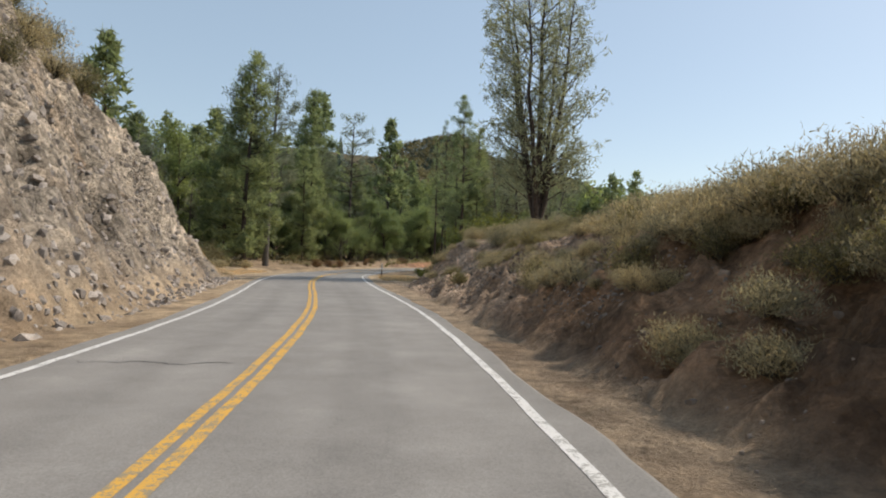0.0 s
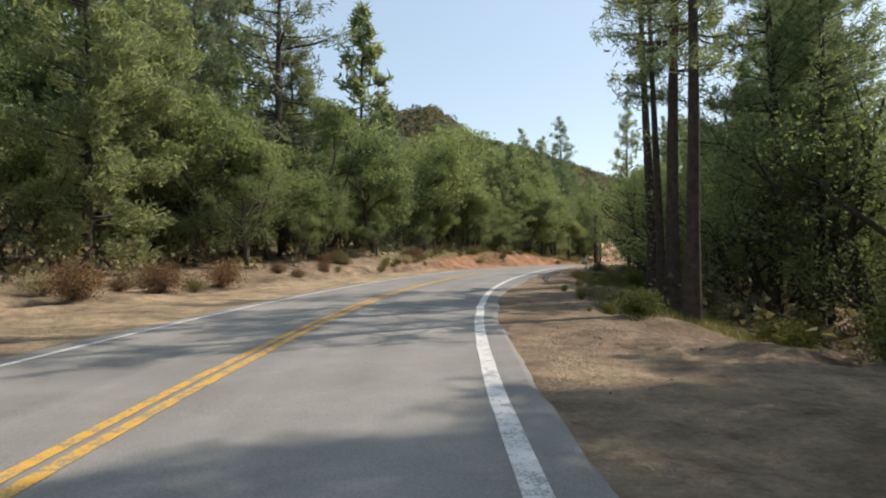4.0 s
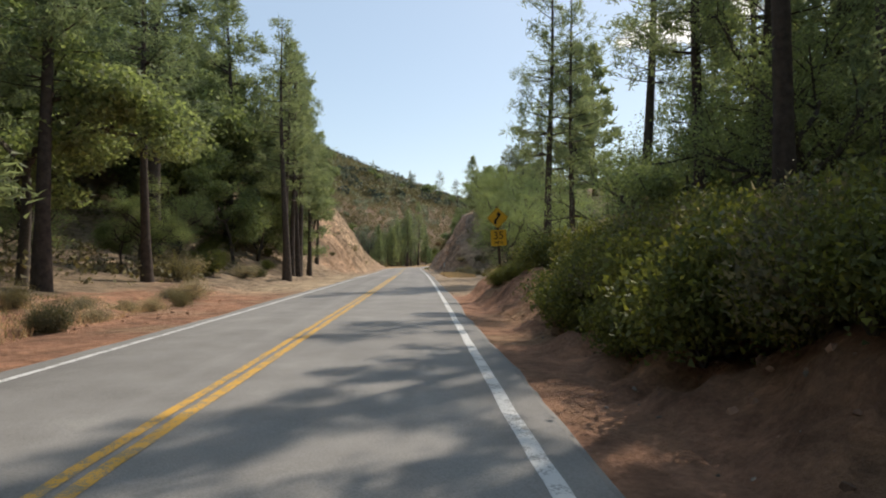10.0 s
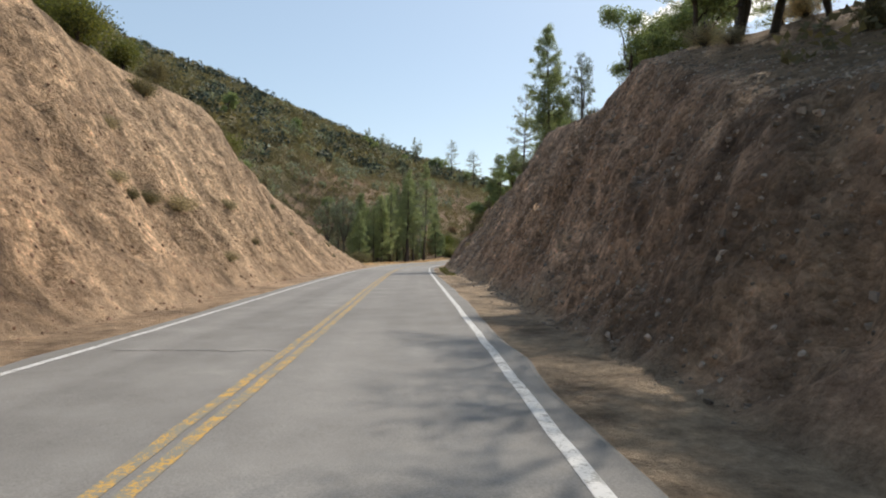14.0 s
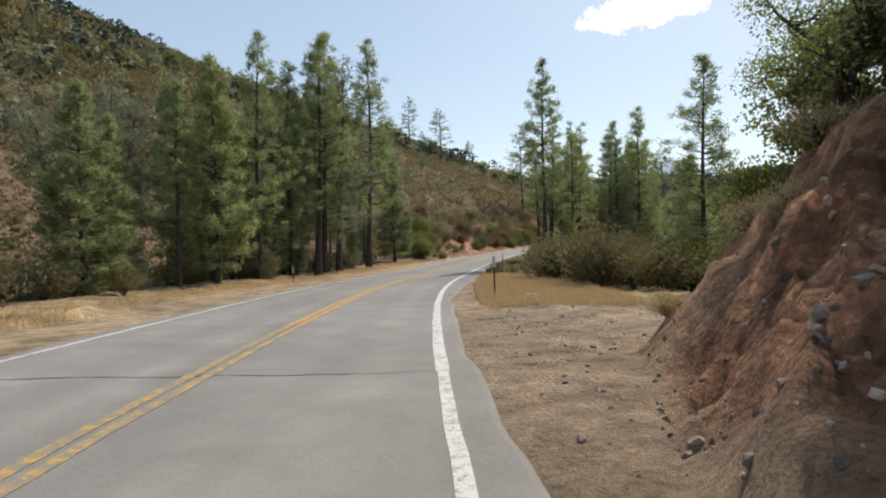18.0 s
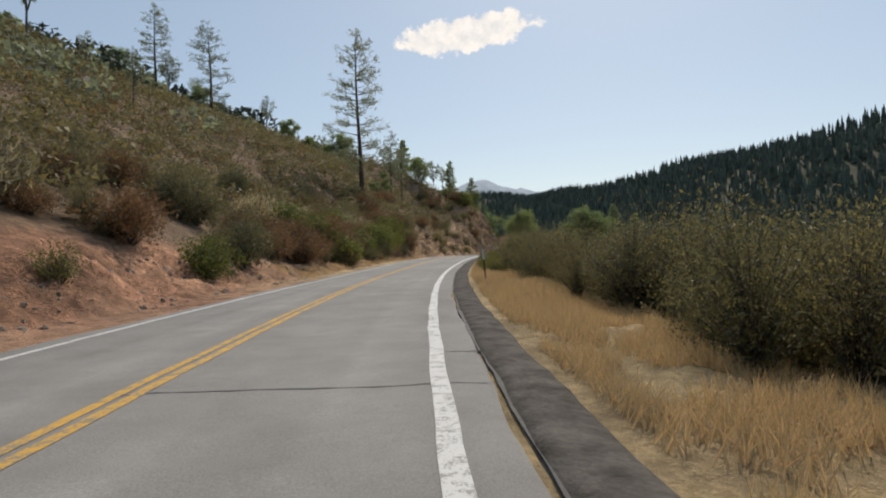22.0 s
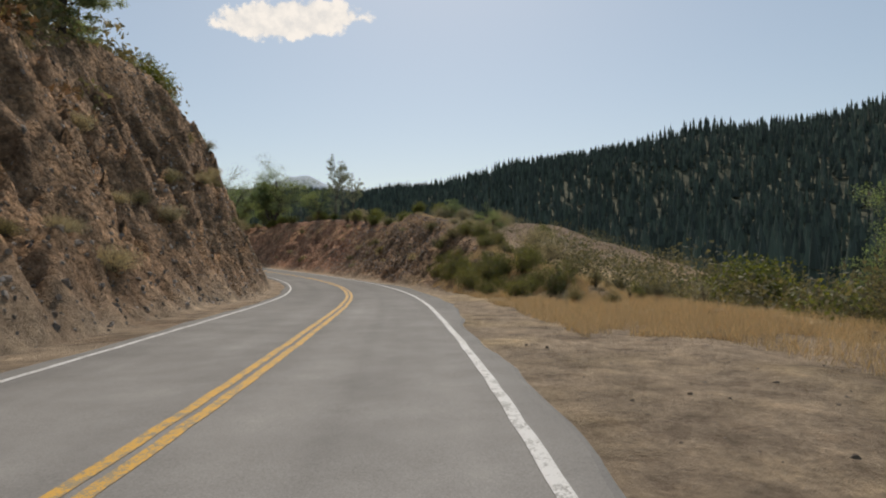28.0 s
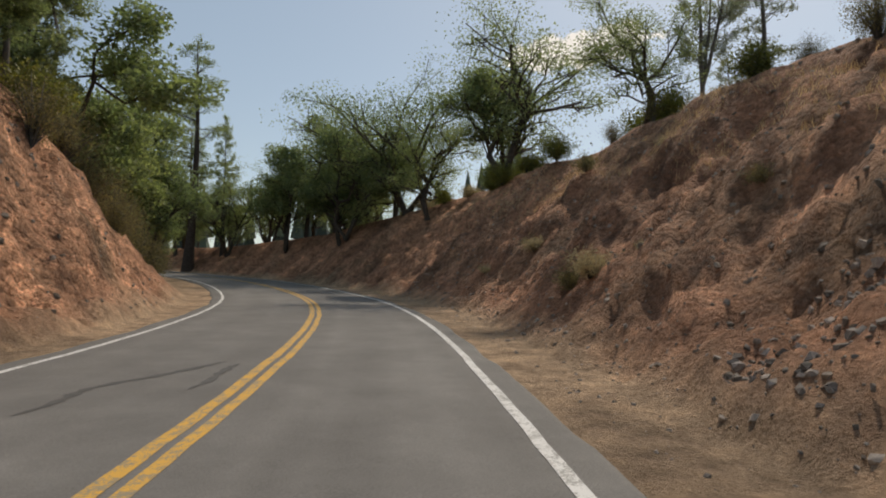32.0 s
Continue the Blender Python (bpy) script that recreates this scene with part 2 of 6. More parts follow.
def terrain(s, n, fine=True):
    """Height of the ground at s, n; also how far up the bank face (0 to 1) and the distance behind its top."""
    s, n = np.broadcast_arrays(np.asarray(s, float), np.asarray(n, float))
    got = [np.where(n < 0, np.interp(s, SIDES[-1][:, 0], SIDES[-1][:, k]), np.interp(s, SIDES[1][:, 0], SIDES[1][:, k])) for k in range(1, 7)]
    shoulder, high, run, near, far, rough = got
    toe = shoulder + 0.5 * fbm(s * 0.12, n * 0 + 3, 3)
    d = np.abs(n) - 3.25
    run = run * (1 + 0.35 * fbm(s * 0.07 + 9, n * 0 + 7, 3))
    high = high * (1 + 0.25 * fbm(s * 0.05 + 40, n * 0 + 11, 3))
    u = np.clip((d - toe) / run, 0, 1)
    face = high * (0.75 * u + 0.25 * u * u * (3 - 2 * u))
    e = np.maximum(d - toe - run, 0)
    back = near * np.minimum(e, 20) + far * np.clip(e - 20, 0, np.where(n < 0, np.interp(s, [200, 254, 330, 370, 400, 450, 500], [60, 55, 60, 95, 125, 185, 190]), 170))
    knobs = np.abs(fbm(s * 0.8 + 5, n * 1.1 + 2, 4))
    lumps = rough * np.sqrt(np.clip(np.sin(np.pi * np.clip(u, 0, 1)), 0, 1)) * (fbm(s * 0.45, n * 0.7, 5) * 1.5 - knobs * 1.2 + 0.25 + 0.45 * fbm(s * 1.7, n * 2.1, 3))
    blocks = np.clip((rough - 0.45) / 0.6, 0, 1.3) * np.sqrt(np.clip(np.sin(np.pi * u), 0, 1)) * (0.45 * facets(s * 0.7 + 0.3 * n, n * 0.8 - 0.2 * s) + 0.3 * facets(s * 1.25 - 0.4 * n, n * 1.5 + 0.3 * s, 7))
    chips = np.clip((rough - 0.4) / 0.4, 0, 1) * np.sqrt(np.clip(np.sin(np.pi * u), 0, 1)) * 0.16 * facets(s * 2.4 + 0.5 * n, n * 2.8 - 0.4 * s, 13)
    gully = -rough * np.sin(np.pi * u) * (np.maximum(0, fbm(s * 0.32 + 50, n * 0.05, 3)) * 1.4 + np.maximum(0, fbm(s * 0.9 + 20, n * 0.12, 3)) * 0.9)
    soft = np.clip(e / 6, 0, 1) * (0.9 * fbm(s * 0.06, n * 0.06, 4) + 0.3 * fbm(s * 0.4, n * 0.4, 3))
    low = 0.10 * np.clip(d - 1.0, 0, 1) * fbm(s * 0.5, n * 0.8, 4) - 0.035
    return road_z(s) + face + back + lumps + blocks + chips + gully + soft + low, u, e


def ground_at(s, n):
    return float(terrain(s, n)[0])


# ---- materials ----
def material(name, rough=0.9, metal=0.0):
    m = bpy.data.materials.new(name)
    m.use_nodes = True
    b = m.node_tree.nodes["Principled BSDF"]
    b.inputs["Roughness"].default_value, b.inputs["Metallic"].default_value = rough, metal
    b.inputs["Specular IOR Level"].default_value = 0.25
    return m, m.node_tree, b


def add(nt, kind, **values):
    node = nt.nodes.new(kind)
    for key, value in values.items():
        node.inputs[key.replace("_", " ")].default_value = value
    return node


def ramp(nt, source, stops):
    r = nt.nodes.new("ShaderNodeValToRGB")
    while len(r.color_ramp.elements) < len(stops):
        r.color_ramp.elements.new(0.5)
    for el, (at, col) in zip(r.color_ramp.elements, stops):
        el.position, el.color = at, (*col, 1) if len(col) == 3 else col
    nt.links.new(source, r.inputs[0])
    return r.outputs[0]


def coords(nt, scale=(1, 1, 1)):
    g = nt.nodes.new("ShaderNodeNewGeometry")
    mp = nt.nodes.new("ShaderNodeMapping")
    mp.inputs["Scale"].default_value = scale
    nt.links.new(g.outputs["Position"], mp.inputs[0])
    return mp.outputs[0]


def noise_of(nt, vec, scale, detail=6, rough=0.6):
    t = add(nt, "ShaderNodeTexNoise", Scale=scale, Detail=detail, Roughness=rough)
    nt.links.new(vec, t.inputs["Vector"])
    return t.outputs["Fac"]


def blend(nt, kind, fac, a, b):
    m = nt.nodes.new("ShaderNodeMix")
    m.data_type, m.blend_type = "RGBA", kind
    for sock, v in ((m.inputs["Factor"], fac), (m.inputs[6], a), (m.inputs[7], b)):
        if isinstance(v, (int, float)):
            sock.default_value = v
        elif isinstance(v, tuple):
            sock.default_value = (*v, 1) if len(v) == 3 else v
        else:
            nt.links.new(v, sock)
    return m.outputs[2]


def bump(nt, b, height, strength, distance=0.1):
    k = add(nt, "ShaderNodeBump", Strength=strength, Distance=distance)
    nt.links.new(height, k.inputs["Height"])
    nt.links.new(k.outputs[0], b.inputs["Normal"])


def soil_material():
    m, nt, b = material("soil", 0.95)
    a = nt.nodes.new("ShaderNodeAttribute")
    a.attribute_name = "soil"
    v = coords(nt)
    big, mid, fine = noise_of(nt, v, 0.35, 5), noise_of(nt, v, 2.2, 8, 0.65), noise_of(nt, v, 14, 6, 0.7)
    c = blend(nt, "MULTIPLY", 1.0, a.outputs["Color"], ramp(nt, big, [(0.3, (0.74, 0.72, 0.70)), (0.7, (1.25, 1.2, 1.15))]))
    c = blend(nt, "MULTIPLY", 1.0, c, ramp(nt, mid, [(0.3, (0.60, 0.58, 0.56)), (0.5, (1, 1, 1)), (0.72, (1.4, 1.36, 1.3))]))
    c = blend(nt, "MULTIPLY", 1.0, c, ramp(nt, fine, [(0.3, (0.76, 0.76, 0.76)), (0.7, (1.22, 1.22, 1.22))]))
    patch = noise_of(nt, v, 0.9, 7, 0.7)
    c = blend(nt, "MULTIPLY", 1.0, c, ramp(nt, patch, [(0.32, (0.58, 0.56, 0.55)), (0.48, (1, 1, 1)), (0.7, (1.22, 1.2, 1.17))]))
    # broken stones show on the cut faces, where the attribute's alpha says so
    bent = nt.nodes.new("ShaderNodeVectorMath")
    bent.operation = "ADD"
    warp = add(nt, "ShaderNodeTexNoise", Scale=1.3, Detail=4)
    nt.links.new(v, warp.inputs["Vector"])
    nt.links.new(v, bent.inputs[0])
    small = nt.nodes.new("ShaderNodeVectorMath")
    small.operation = "SCALE"
    small.inputs["Scale"].default_value = 0.18
    nt.links.new(warp.outputs["Color"], small.inputs[0])
    nt.links.new(small.outputs[0], bent.inputs[1])
    cells = []
    for scale in (0.9, 3.3, 8.5):
        vor = add(nt, "ShaderNodeTexVoronoi", Scale=scale, Randomness=1.0)
        nt.links.new(bent.outputs[0], vor.inputs["Vector"])
        cells.append(vor)
    for vor, lo, hi in ((cells[0], 0.82, 1.16), (cells[1], 0.72, 1.28), (cells[2], 0.66, 1.36)):
        tone = ramp(nt, vor.outputs["Color"], [(0.15, (lo, lo, lo * 0.98)), (0.85, (hi, hi * 0.99, hi * 0.97))])
        c = blend(nt, "MULTIPLY", a.outputs["Alpha"], c, tone)
    nt.links.new(c, b.inputs["Base Color"])
    rel = nt.nodes.new("ShaderNodeMath")
    rel.operation = "MULTIPLY_ADD"
    rel.inputs[1].default_value = 0.6
    nt.links.new(fine, rel.inputs[0])
    nt.links.new(mid, rel.inputs[2])
    rock = nt.nodes.new("ShaderNodeMath")
    rock.operation = "MULTIPLY"
    humps = nt.nodes.new("ShaderNodeMath")
    humps.operation = "MULTIPLY_ADD"
    humps.inputs[1].default_value = 0.55
    nt.links.new(cells[2].outputs["Distance"], humps.inputs[0])
    nt.links.new(cells[1].outputs["Distance"], humps.inputs[2])
    nt.links.new(humps.outputs[0], rock.inputs[0])
    nt.links.new(a.outputs["Alpha"], rock.inputs[1])
    both = nt.nodes.new("ShaderNodeMath")
    both.operation = "SUBTRACT"
    nt.links.new(rel.outputs[0], both.inputs[0])
    nt.links.new(rock.outputs[0], both.inputs[1])
    bump(nt, b, both.outputs[0], 1.0, 0.17)
    return m


def plain(name, col, rough=0.8, metal=0.0, var=0.25, scale=6.0, relief=0.2):
    m, nt, b = material(name, rough, metal)
    v = coords(nt)
    f, g = noise_of(nt, v, scale, 6), noise_of(nt, v, scale * 6, 4)
    lo, hi = tuple(c * (1 - var) for c in col), tuple(min(1, c * (1 + var)) for c in col)
    c = ramp(nt, f, [(0.3, lo), (0.7, hi)])
    c = blend(nt, "MULTIPLY", 1.0, c, ramp(nt, g, [(0.3, (0.85,) * 3), (0.7, (1.12,) * 3)]))
    nt.links.new(c, b.inputs["Base Color"])
    if relief:
        bump(nt, b, g, relief, 0.02)
    return m


def stone_material(name, col, lo=0.5, hi=1.6):
    m, nt, b = material(name, 0.9)
    g = nt.nodes.new("ShaderNodeNewGeometry")
    v = coords(nt)
    f = noise_of(nt, v, 16, 5, 0.65)
    c = ramp(nt, g.outputs["Random Per Island"], [(0.0, tuple(k * lo for k in col)), (0.6, col), (1.0, tuple(min(0.75, k * hi) for k in col))])
    c = blend(nt, "MULTIPLY", 1.0, c, ramp(nt, f, [(0.3, (0.72,) * 3), (0.7, (1.2,) * 3)]))
    nt.links.new(c, b.inputs["Base Color"])
    bump(nt, b, f, 0.6, 0.03)
    return m


def asphalt_material():
    m, nt, b = material("asphalt", 0.82)
    v = coords(nt)
    a = nt.nodes.new("ShaderNodeAttribute")
    a.attribute_name = "lane"
    grit, blot, wide = noise_of(nt, v, 60, 4, 0.7), noise_of(nt, v, 0.9, 7, 0.65), noise_of(nt, v, 0.12, 4)
    c = ramp(nt, blot, [(0.25, (0.215, 0.203, 0.19)), (0.55, (0.27, 0.256, 0.24)), (0.8, (0.325, 0.31, 0.288))])
    c = blend(nt, "MULTIPLY", 1.0, c, ramp(nt, wide, [(0.3, (0.88,) * 3), (0.7, (1.12,) * 3)]))
    c = blend(nt, "MULTIPLY", 1.0, c, ramp(nt, grit, [(0.3, (0.75,) * 3), (0.7, (1.25,) * 3)]))
    c = blend(nt, "MULTIPLY", 1.0, c, a.outputs["Color"])
    nt.links.new(c, b.inputs["Base Color"])
    bump(nt, b, grit, 0.35, 0.01)
    return m


def paint_material(name, col, worn, wear):
    m, nt, b = material(name, 0.7)
    v = coords(nt)
    w1, w2 = noise_of(nt, v, 5.0, 9, 0.8), noise_of(nt, v, 40, 4, 0.7)
    s = nt.nodes.new("ShaderNodeMath")
    s.operation = "MULTIPLY_ADD"
    nt.links.new(w2, s.inputs[0])
    s.inputs[1].default_value = 0.35
    nt.links.new(w1, s.inputs[2])
    c = ramp(nt, s.outputs[0], [(wear, worn), (wear + 0.06, col)])
    nt.links.new(c, b.inputs["Base Color"])
    return m


def leaf_material(name, col, var=0.35, through_light=0.35, warm=(1.25, 1.15, 0.7), tint=(1.3, 1.4, 0.6)):
    m, nt, b = material(name, 0.6)
    g = nt.nodes.new("ShaderNodeNewGeometry")
    o = nt.nodes.new("ShaderNodeObjectInfo")
    lo = tuple(c * (1 - var) for c in col)
    hi = tuple(c * (1 + var) * w for c, w in zip(col, warm))
    c = ramp(nt, g.outputs["Random Per Island"], [(0.0, lo), (0.5, col), (1.0, hi)])
    c = blend(nt, "MULTIPLY", 1.0, c, ramp(nt, o.outputs["Random"], [(0.0, (0.78, 0.82, 0.8)), (1.0, (1.22, 1.15, 1.0))]))
    nt.links.new(c, b.inputs["Base Color"])
    t = nt.nodes.new("ShaderNodeBsdfTranslucent")
    nt.links.new(blend(nt, "MULTIPLY", 1.0, c, tint), t.inputs["Color"])
    mix = nt.nodes.new("ShaderNodeMixShader")
    mix.inputs[0].default_value = through_light
    outn = nt.nodes["Material Output"]
    nt.links.new(b.outputs[0], mix.inputs[1])
    nt.links.new(t.outputs[0], mix.inputs[2])
    nt.links.new(mix.outputs[0], outn.inputs[0])
    return m


SOIL = soil_material()
ASPHALT = asphalt_material()
BERM = plain("berm_asphalt", (0.12, 0.107, 0.096), 1.0, var=0.45, scale=3, relief=0.9)
BERM.node_tree.nodes["Principled BSDF"].inputs["Specular IOR Level"].default_value = 0.05
TAR = plain("crack_tar", (0.10, 0.096, 0.092), 0.75, var=0.2)
WHITE = paint_material("white_paint", (0.68, 0.67, 0.65), (0.34, 0.33, 0.31), 0.60)
YELLOW = paint_material("yellow_paint", (0.66, 0.37, 0.075), (0.30, 0.25, 0.17), 0.615)
FADED = paint_material("faded_yellow_paint", (0.60, 0.36, 0.10), (0.27, 0.25, 0.20), 0.675)
BARK = plain("pine_bark", (0.078, 0.06, 0.05), 0.95, var=0.4, scale=5, relief=0.8)
GREYBARK = plain("grey_bark", (0.13, 0.115, 0.10), 0.95, var=0.35, scale=5, relief=0.7)
DARKBARK = plain("oak_bark", (0.09, 0.075, 0.062), 0.95, var=0.35, scale=7, relief=0.8)
PINE = leaf_material("pine_needles", (0.225, 0.265, 0.175), through_light=0.5, warm=(1.15, 1.1, 0.95), tint=(1.3, 1.35, 0.95))
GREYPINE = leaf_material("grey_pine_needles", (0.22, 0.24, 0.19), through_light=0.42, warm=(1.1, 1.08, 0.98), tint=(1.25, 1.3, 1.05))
OAK = leaf_material("oak_leaves", (0.22, 0.26, 0.155), through_light=0.45, warm=(1.12, 1.1, 0.9), tint=(1.25, 1.35, 0.85))
BROWNLEAF = leaf_material("dry_leaves", (0.20, 0.135, 0.085), through_light=0.3, warm=(1.2, 1.0, 0.85), tint=(1.1, 1.0, 0.8))
MANZANITA = leaf_material("manzanita_leaves", (0.155, 0.17, 0.07), through_light=0.34, tint=(1.15, 1.2, 0.7))
SAGE = leaf_material("brush_leaves", (0.40, 0.36, 0.26), through_light=0.4, warm=(1.1, 1.08, 1.0), tint=(1.1, 1.02, 0.85))
OLIVE = leaf_material("scrub_leaves", (0.175, 0.165, 0.11), through_light=0.34, warm=(1.2, 1.08, 0.9), tint=(1.1, 1.1, 0.8))
GREYBRUSH = leaf_material("thicket_leaves", (0.20, 0.18, 0.115), var=0.45, through_light=0.4, warm=(1.15, 1.1, 0.85), tint=(1.1, 1.1, 0.8))
STRAW = leaf_material("dry_grass", (0.60, 0.465, 0.31), var=0.25, through_light=0.3, warm=(1.1, 1.05, 1.0), tint=(1.1, 1.0, 0.8))
WEED = leaf_material("green_weeds", (0.17, 0.175, 0.085), through_light=0.35, tint=(1.1, 1.15, 0.75))
DRYSTEM = plain("dry_stem", (0.27, 0.20, 0.125), 0.9, var=0.2, relief=0)
SEED = plain("seed_heads", (0.66, 0.63, 0.56), 0.9, var=0.1, relief=0)
STONE = stone_material("loose_stone", (0.27, 0.22, 0.18))
WOOD = plain("post_wood", (0.085, 0.055, 0.038), 0.9, var=0.3, scale=12, relief=0.5)
PADDLE = plain("paddle_white", (0.55, 0.54, 0.52), 0.5, var=0.1)
GREYMETAL = plain("grey_metal", (0.30, 0.29, 0.28), 0.5, metal=0.6, var=0.15)
SIGNYELLOW = plain("sign_yellow", (0.72, 0.40, 0.03), 0.45, var=0.08, relief=0)
SIGNBLACK = plain("sign_black", (0.012, 0.012, 0.012), 0.6, var=0.1, relief=0)
# bluish, raised green: distance haze painted into the far trees' colour
FAR = leaf_material("far_trees_hazed", (0.070, 0.092, 0.078), var=0.4, through_light=0.1, warm=(1.1, 1.1, 1.0), tint=(1, 1, 1))


# ---- mesh helpers ----
def mesh_of(name, verts, faces, mat, smooth=False):
    me = bpy.data.meshes.new(name)
    me.from_pydata(verts if isinstance(verts, list) else verts.tolist(), [], faces if isinstance(faces, list) else faces.tolist())
    me.materials.append(mat)
    if smooth:
        me.polygons.foreach_set("use_smooth", [True] * len(me.polygons))
    me.update()
    return me


def part(name, data, parent, label=""):
    ob = new(name, data)
    ob.parent = parent
    return tagged(ob, label) if label else ob


def bm_mesh(name, bm, mat):
    me = bpy.data.meshes.new(name)
    bm.to_mesh(me)
    bm.free()
    me.materials.append(mat)
    return me


def box_mesh(name, size, mat, centre=(0, 0, 0), bevel=0.006):
    bm = bmesh.new()
    bmesh.ops.create_cube(bm, size=1)
    bmesh.ops.scale(bm, vec=size, verts=bm.verts)
    bmesh.ops.translate(bm, vec=centre, verts=bm.verts)
    if bevel:
        bmesh.ops.bevel(bm, geom=bm.edges[:], offset=bevel, segments=1, affect="EDGES")
    return bm_mesh(name, bm, mat)


def colour_layer(me, name, cols, alpha=1.0):
    at = me.color_attributes.new(name, "FLOAT_COLOR", "POINT")
    at.data.foreach_set("color", np.c_[cols, np.ones(len(cols)) * alpha].ravel())


def grid_faces(rows, cols, flip=False):
    i = np.arange(rows - 1)[:, None] * cols + np.arange(cols - 1)[None]
    f = np.stack([i, i + cols, i + cols + 1, i + 1], -1).reshape(-1, 4)
    return f[:, ::-1] if flip else f


# ---- road ----
def strip(name, s0, s1, n0, n1, lift, mat, step=1.0, wave=0.0):
    s = np.arange(s0, s1 + 0.01, step)
    k = len(n0) if hasattr(n0, "__len__") else 0
    ns = np.array([n0, n1] if not k else n0, float)
    S, N = np.meshgrid(s, ns, indexing="ij")
    if wave:
        N = N + wave * fbm(S * 1.3, N * 0 + 4, 3)
    x, y = plan(S, N)
    z = road_z(S) + lift
    v = np.stack([x, y, z], -1).reshape(-1, 3)
    return mesh_of(name, v, grid_faces(len(s), len(ns)), mat), S, N


across = np.r_[-3.8, -3.65, np.arange(-3.5, 3.55, 0.25), 3.65, 3.85]
me, S, N = strip("road", ROAD_START, ROAD_END, across, None, 0.0, ASPHALT, 0.5)
co = np.empty(len(me.vertices) * 3)
me.vertices.foreach_get("co", co)
co = co.reshape(-1, 3)
edge = np.abs(N.ravel()) > 3.6
verge = np.where(N.ravel() > 3.6, np.interp(S.ravel(), [90, 98, 120, 127, 360, 372, 402, 408, 508, 514, 570, 578, 600, 610], [0, 0.4, 0.4, 0, 0, 0.55, 0.55, 0.12, 0.12, 0, 0, 0.6, 0.6, 0]), 0)
nx, ny = plan(S.ravel(), N.ravel() + verge + np.where(edge, np.sign(N.ravel()) * 0.16 * fbm(S.ravel() * 0.35, N.ravel() * 0, 5), 0))
co[:, 0], co[:, 1] = nx, ny
co[:, 2] -= np.where(np.abs(N.ravel()) > 3.7, 0.09, 0)
me.vertices.foreach_set("co", co.ravel())
wheel = np.minimum(np.abs(np.abs(N - np.sign(N) * 1.65) - 0.8), 0.6) / 0.6
lane = 0.93 + 0.10 * (1 - wheel) + 0.10 * fbm(S * 0.05, N * 1.5, 3) + 0.12 * fbm(S * 0.03 + 8, N * 5, 4)
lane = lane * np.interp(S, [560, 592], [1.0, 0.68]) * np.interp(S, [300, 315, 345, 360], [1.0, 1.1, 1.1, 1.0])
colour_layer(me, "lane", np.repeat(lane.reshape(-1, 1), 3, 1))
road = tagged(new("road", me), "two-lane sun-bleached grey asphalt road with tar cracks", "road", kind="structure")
for from_s, to_s, lo, hi in ((ROAD_START, 72, 3.20, 3.33), (72, 140, 3.17, 3.36), (140, 346, 3.19, 3.34), (346, 512, 3.16, 3.36), (512, ROAD_END, 3.19, 3.33)):
    tagged(new("line_edge", strip("line_edge", from_s, to_s, lo, hi, 0.006, WHITE, 0.5, 0.03)[0]), "worn white painted edge line on the asphalt", "road marking", kind="structure")
tagged(new("line_edge", strip("line_edge", ROAD_START, ROAD_END, -3.32, -3.20, 0.006, WHITE, 0.5, 0.03)[0]), "worn white painted edge line on the asphalt", "road marking", kind="structure")
for lo, hi in ((-0.18, -0.04), (0.04, 0.18)):
    for from_s, to_s, paint, words in ((ROAD_START, 240, YELLOW, "worn yellow painted centre line, one of a pair"), (240, 352, FADED, "badly faded yellow centre line, one of a pair"), (352, ROAD_END, YELLOW, "worn yellow painted centre line, one of a pair")):
        tagged(new("line_centre", strip("line_centre", from_s, to_s, lo, hi, 0.006, paint, 0.5, 0.03)[0]), words, "road marking", kind="structure")


def crack(s, n0, n1, bend, width, seed, along=0.0):
    """A wandering sealed crack, or painted kerb gap, across or along the road, from (s, n0) to (s + along, n1)."""
    rnd = np.random.RandomState(seed)
    k = max(26, int(along * 2))
    u = np.linspace(0, 1, k)
    bend = bend * 0.5
    cs = s + along * u + bend * fbm(u * 7 + seed, u * 0 + seed, 5) * 1.4
    cn = n0 + (n1 - n0) * u + bend * fbm(u * 7 + seed + 60, u * 0 + seed, 5)
    w = 0.7 * width * (0.3 + 1.4 * rnd.rand(k)) * np.minimum(1, 6 * np.minimum(u, 1 - u) + 0.25)
    ds, dn = np.gradient(cs), np.gradient(cn)
    q = np.hypot(ds, dn) + 1e-9
    v = []
    for sg in (-1, 1):
        a, b = cs - sg * dn / q * w / 2, cn + sg * ds / q * w / 2
        x, y = plan(a, b)
        v.append(np.stack([x, y, road_z(a) + 0.004], -1))
    v = np.stack(v, 1).reshape(-1, 3)
    ob = new("tar_crack", mesh_of("tar_crack", v, grid_faces(k, 2), TAR))
    return tagged(ob, "dark sealed crack or painted kerb gap in the asphalt", "crack", "cracks in the road", kind="structure")


